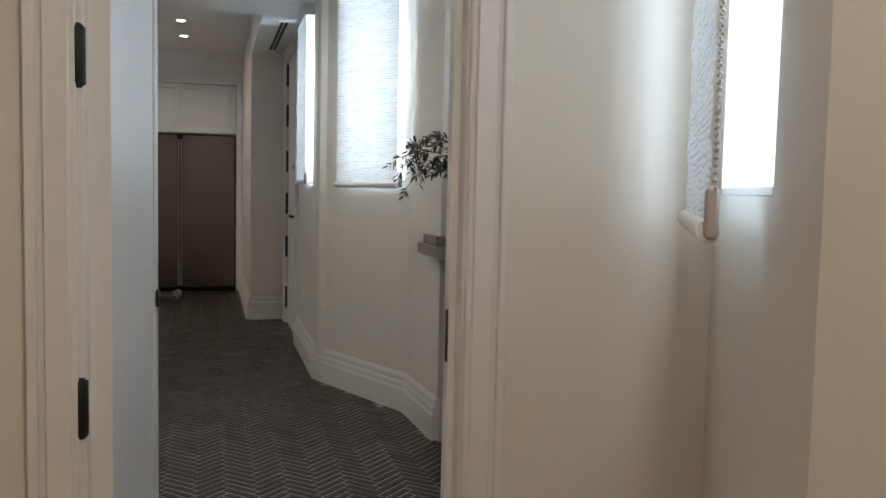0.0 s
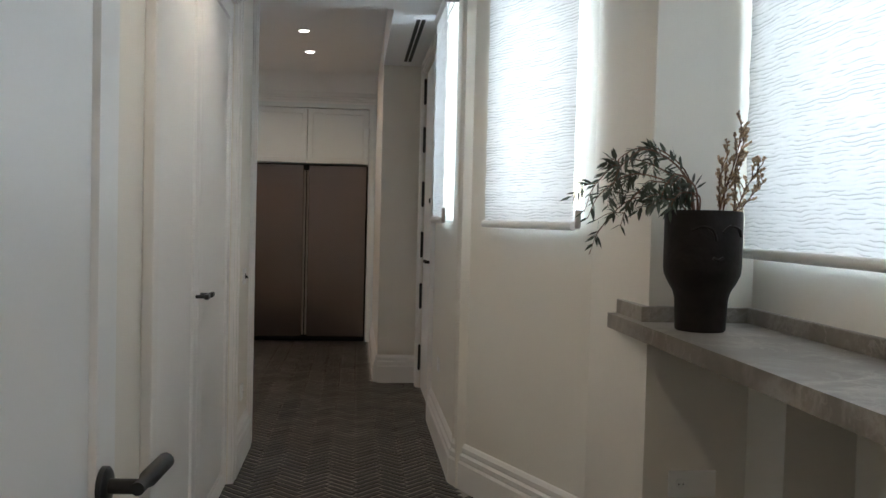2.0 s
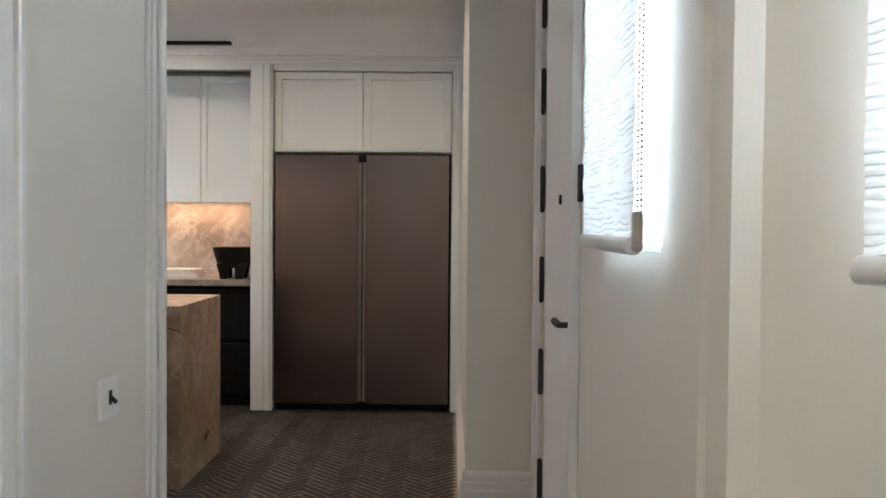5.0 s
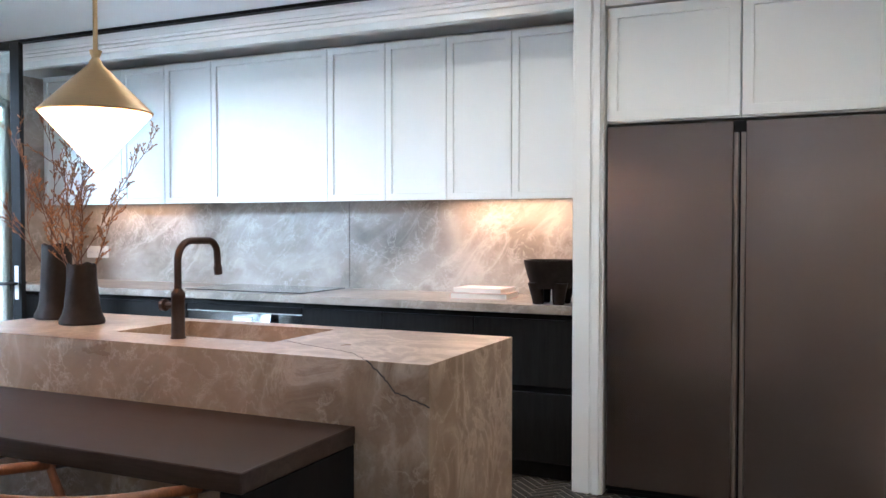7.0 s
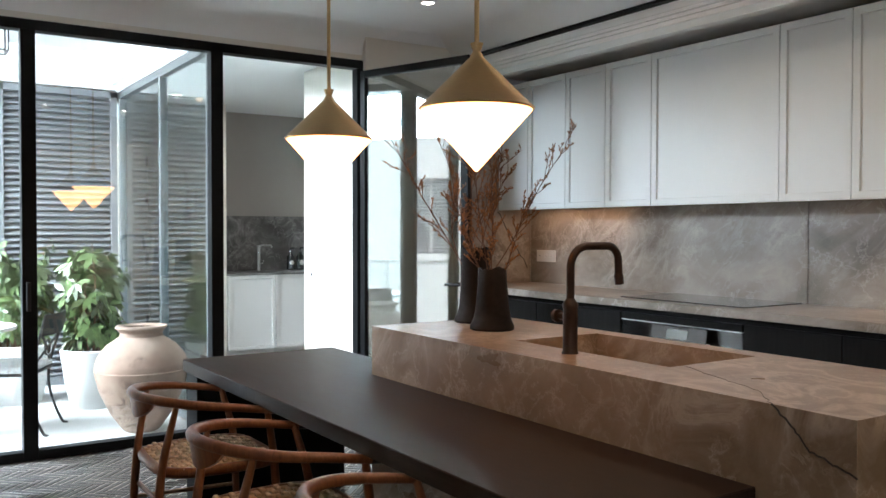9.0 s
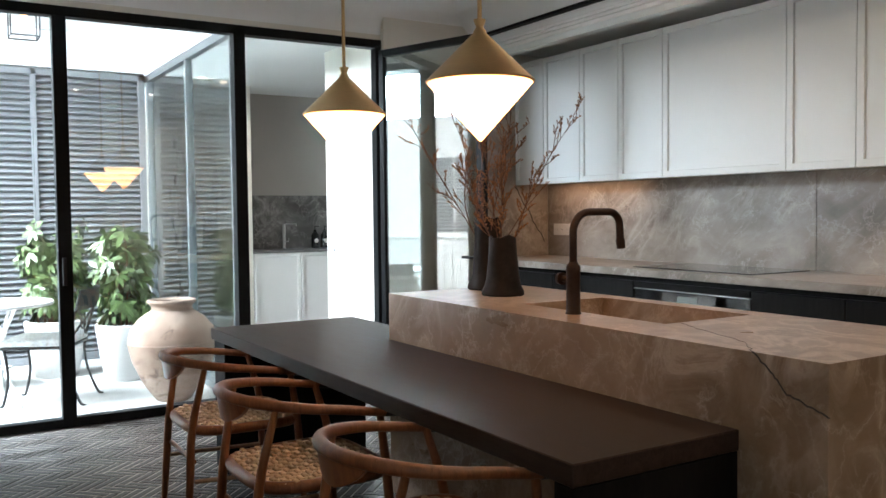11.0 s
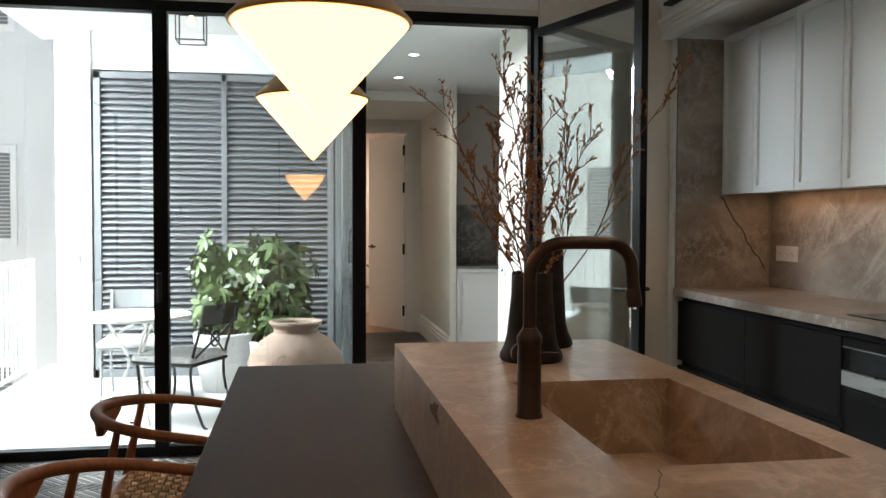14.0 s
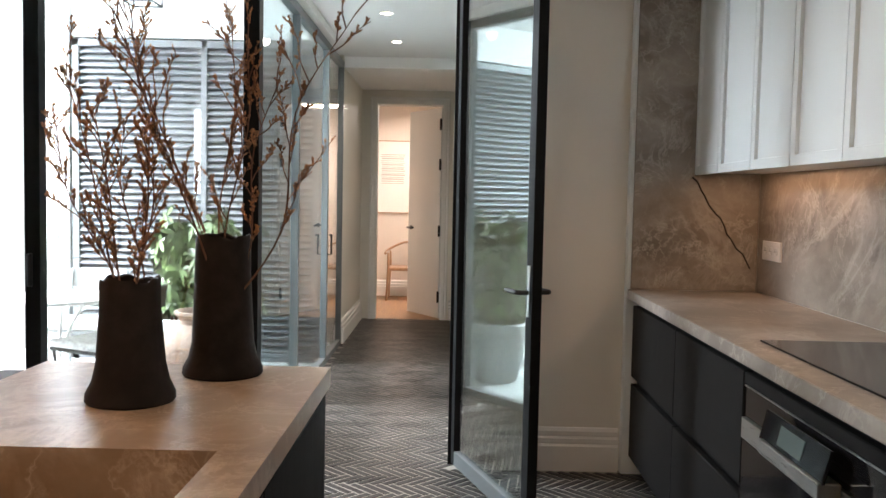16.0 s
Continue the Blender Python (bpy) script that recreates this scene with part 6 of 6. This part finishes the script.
tp = thing("utility_tap", (-9.10, 10.385, 0.904), "tall chrome tap in the utility passage", "tap")
part("column", lathe(bmesh.new(), [(0.024, 0), (0.024, 0.006), (0.018, 0.01), (0.018, 0.28), (0.016, 0.285)], seg=20), "steel", tp, smooth=True)
part("spout", tube(bmesh.new(), [(0, 0, 0.27), (0.02, 0.03, 0.285), (0.09, 0.11, 0.285), (0.095, 0.115, 0.26)], 0.010, 10), "steel", tp, smooth=True)
part("lever", tube(bmesh.new(), [(0.015, 0.0, 0.08), (0.05, 0.03, 0.085), (0.055, 0.035, 0.12)], 0.007, 8), "steel", tp, smooth=True)
for y in (10.765, 10.885):
    b = thing("soap_bottle", (-9.10, y, 0.904), "black pump bottle with a pale label", "bottle", "soap bottles")
    part("bottle_body", lathe(bmesh.new(), [(0.042, 0), (0.043, 0.01), (0.043, 0.15), (0.018, 0.185), (0.015, 0.21)], seg=22), "cooktop", b, smooth=True)
    bm = lathe(bmesh.new(), [(0.026, 0), (0.026, 0.0015)], seg=22)
    bmesh.ops.transform(bm, matrix=Matrix.Translation((0.0425, 0, 0.085)) @ Matrix.Rotation(radians(90), 4, "Y"), verts=bm.verts)
    part("label_disc", bm, "paper", b, "round pale label")
    part("pump", tube(bmesh.new(), [(0, 0, 0.205), (0, 0, 0.25), (0, 0.05, 0.25)], 0.007, 8), "iron", b, smooth=True)

# ---------------------------------------------------------------- far door and bedroom
casing("trim_far_door", frame_of((-10.72, 8.90), (-10.72, 9.62))[0], 0.72, 2.40, face=0.08)
dm = Matrix.Translation((-10.80, 9.605, 0)) @ Matrix.Rotation(radians(180 + 33), 4, "Z")
fd = thing("door_4", dm, "white bedroom door standing ajar", "door", kind="structure")
part("leaf", bx(0.0, 0.70, -0.04, 0.0, 0.008, 2.385, 0.003), "white", fd)
lever(fd, Matrix.Translation((0.63, 0.0, 1.02)) @ Matrix.Rotation(math.pi, 4, "Z"), flip=1)
for z in (0.25, 1.0, 1.75, 2.2):
    hinge_at(fd, Matrix.Translation((0.0, 0.004, z)) @ Matrix.Rotation(math.pi, 4, "Z"), 0.13)
pic = thing("framed_print", (-12.995, 8.92, 1.15), "abstract print of grey brush lines in a thin oak frame", "picture")
part("mat_board", bx(0.004, 0.012, -0.30, 0.30, 0.01, 0.99), "paper", pic)
part("frame", boxes([(0, 0.025, -0.315, -0.30, 0, 1.0), (0, 0.025, 0.30, 0.315, 0, 1.0), (0, 0.025, -0.299, 0.299, 0, 0.012), (0, 0.025, -0.299, 0.299, 0.988, 1.0)], 0.001), "lightwood", pic)
rng = random.Random(4)
bm = bmesh.new()
for k in range(15):
    z = 0.80 - k * 0.028
    box(bm, 0.012, 0.0135, -0.17 + rng.uniform(0, 0.02), 0.17 - rng.uniform(0, 0.03), z, z + rng.uniform(0.006, 0.016))
part("brushwork", bm, "taupe", pic, "grey horizontal brush strokes", kind="stuff")
bc = thing("armchair", (-12.62, 9.14, 0), "pale wooden armchair in the bedroom", "chair")
for x, y in ((-0.22, -0.22), (0.22, -0.22), (-0.22, 0.22), (0.22, 0.22)):
    part("leg", tube(bmesh.new(), [(x * 1.1, y * 1.1, 0), (x, y, 0.42), (x * 1.02, y * 1.02, 0.64)], [0.012, 0.017, 0.012], 10), "lightwood", bc, smooth=True)
part("seat", bx(-0.23, 0.23, -0.23, 0.23, 0.40, 0.445, 0.015, 2), "lightwood", bc)
part("arm_rail", tube(bmesh.new(), curve_pts([(0.25, -0.26, 0.63), (-0.12, -0.25, 0.66), (-0.27, 0, 0.76), (-0.12, 0.25, 0.66), (0.25, 0.26, 0.63)], 8), 0.016, 10), "lightwood", bc, smooth=True)
bed = thing("bed", (-12.2, 8.30, 0), "low bed with rumpled pale linen", "bed")
part("mattress", bx(-0.6, 0.9, -0.62, 0.34, 0.0, 0.42, 0.06, 3), "paper", bed, smooth=True)
part("blanket", bx(0.1, 0.93, -0.64, 0.38, 0.25, 0.46, 0.06, 3), "wool", bed, "pale folded blanket", smooth=True)

# ---------------------------------------------------------------- herringbone brick floor
BL, BW, GAP = 0.180, 0.0425, 0.0068
REGIONS = [(-0.43, 1.47, 1.96, 6.60), (-5.49, 0.68, 6.60, 10.80), (-10.70, -5.49, 8.735, 9.80), (-8.59, -6.54, 9.80, 11.3)]


def inside(x, y):
    for a, b, c, d in REGIONS:
        if a < x < b and c < y < d:
            if x > 0.68 and y > 4.75:
                return x < 0.68 + (5.70 - y) * 0.41 / 0.95 - 0.01 if y < 5.70 else False
            if x > 0.36 and y > 8.32:
                return False
            if x > 1.10 and y > 4.17:
                return False
            if x < -5.45 and y > 9.79 and x > -6.54:
                return False
            return True
    return False


def brick_mesh(bm, length, width):
    """Brick top with chamfered rim and short sides, 18 triangles."""
    c, h = 0.0035, 0.006
    lo = [(-length / 2, -width / 2, -h), (length / 2, -width / 2, -h), (length / 2, width / 2, -h), (-length / 2, width / 2, -h)]
    mid = [(x, y, -0.0022) for x, y, _ in lo]
    hi = [(math.copysign(abs(x) - c, x), math.copysign(abs(y) - c, y), 0.0) for x, y, _ in lo]
    return lo, mid, hi


s45 = math.sqrt(0.5)
placed = []
rb = random.Random(77)
ox, oy = -2.6, 8.0
# lattice steps: along the zigzag (world y) and across it (world x)
step_along, step_across = BW * math.sqrt(2), BL * math.sqrt(2)
for j in range(-48, 40):
    for i in range(-120, 70):
        cx, cy = ox + j * step_across, oy + i * step_along
        for kind_, (lx, ly, ang) in enumerate(((BL / 2, BW / 2, -45), (BL + BW / 2, BW - BL / 2, 45))):
            # brick frame to world: the frame's (1,1) diagonal points along world y
            wx = cx + (lx - ly) * s45
            wy = cy + (lx + ly) * s45
            if inside(wx, wy):
                placed.append((wx, wy, 45 if kind_ == 0 else 135))
near = [p for p in placed if -1.35 < p[0] < 0.36 and 9.2 < p[1] < 10.6][:300]
near_set = set(near)
floor_ob = bpy.data.objects["floor"]
tb = bmesh.new()
lo, mid, hi = brick_mesh(tb, BL - GAP, BW - GAP)
for ring_ in (lo, mid, hi):
    for p in ring_:
        tb.verts.new(p)
tb.verts.ensure_lookup_table()
for k in range(2):
    for q in range(4):
        r = (q + 1) % 4
        tb.faces.new((tb.verts[k * 4 + q], tb.verts[k * 4 + r], tb.verts[k * 4 + 4 + r], tb.verts[k * 4 + 4 + q]))
tb.faces.new([tb.verts[8 + q] for q in range(4)])
brick_me = bpy.data.meshes.new("brick")
tb.to_mesh(brick_me)
tb.free()
brick_me.materials.append(M["brick"])
verts, faces = [], []
base_v = [Vector(p) for p in lo + mid + hi]
for x, y, a in placed:
    m = Matrix.Translation((x, y, rb.uniform(-0.0008, 0.0008))) @ Euler((radians(rb.uniform(-0.5, 0.5)), radians(rb.uniform(-0.25, 0.25)), radians(a + rb.uniform(-0.5, 0.5)))).to_matrix().to_4x4()
    if (x, y, a) in near_set:
        b = new("brick", brick_me)
        b.matrix_basis = m
        b.parent = floor_ob
        continue
    o = len(verts)
    verts += [tuple(m @ v) for v in base_v]
    for k in range(2):
        for q in range(4):
            r = (q + 1) % 4
            faces.append((o + k * 4 + q, o + k * 4 + r, o + k * 4 + 4 + r, o + k * 4 + 4 + q))
    faces.append((o + 8, o + 9, o + 10, o + 11))
me = bpy.data.meshes.new("brick_field")
me.from_pydata(verts, [], faces)
me.materials.append(M["brick_far"])
bf = new("brick_field", me)
bf.parent = floor_ob
tagged(bf, "dark glazed herringbone bricks", kind="stuff")
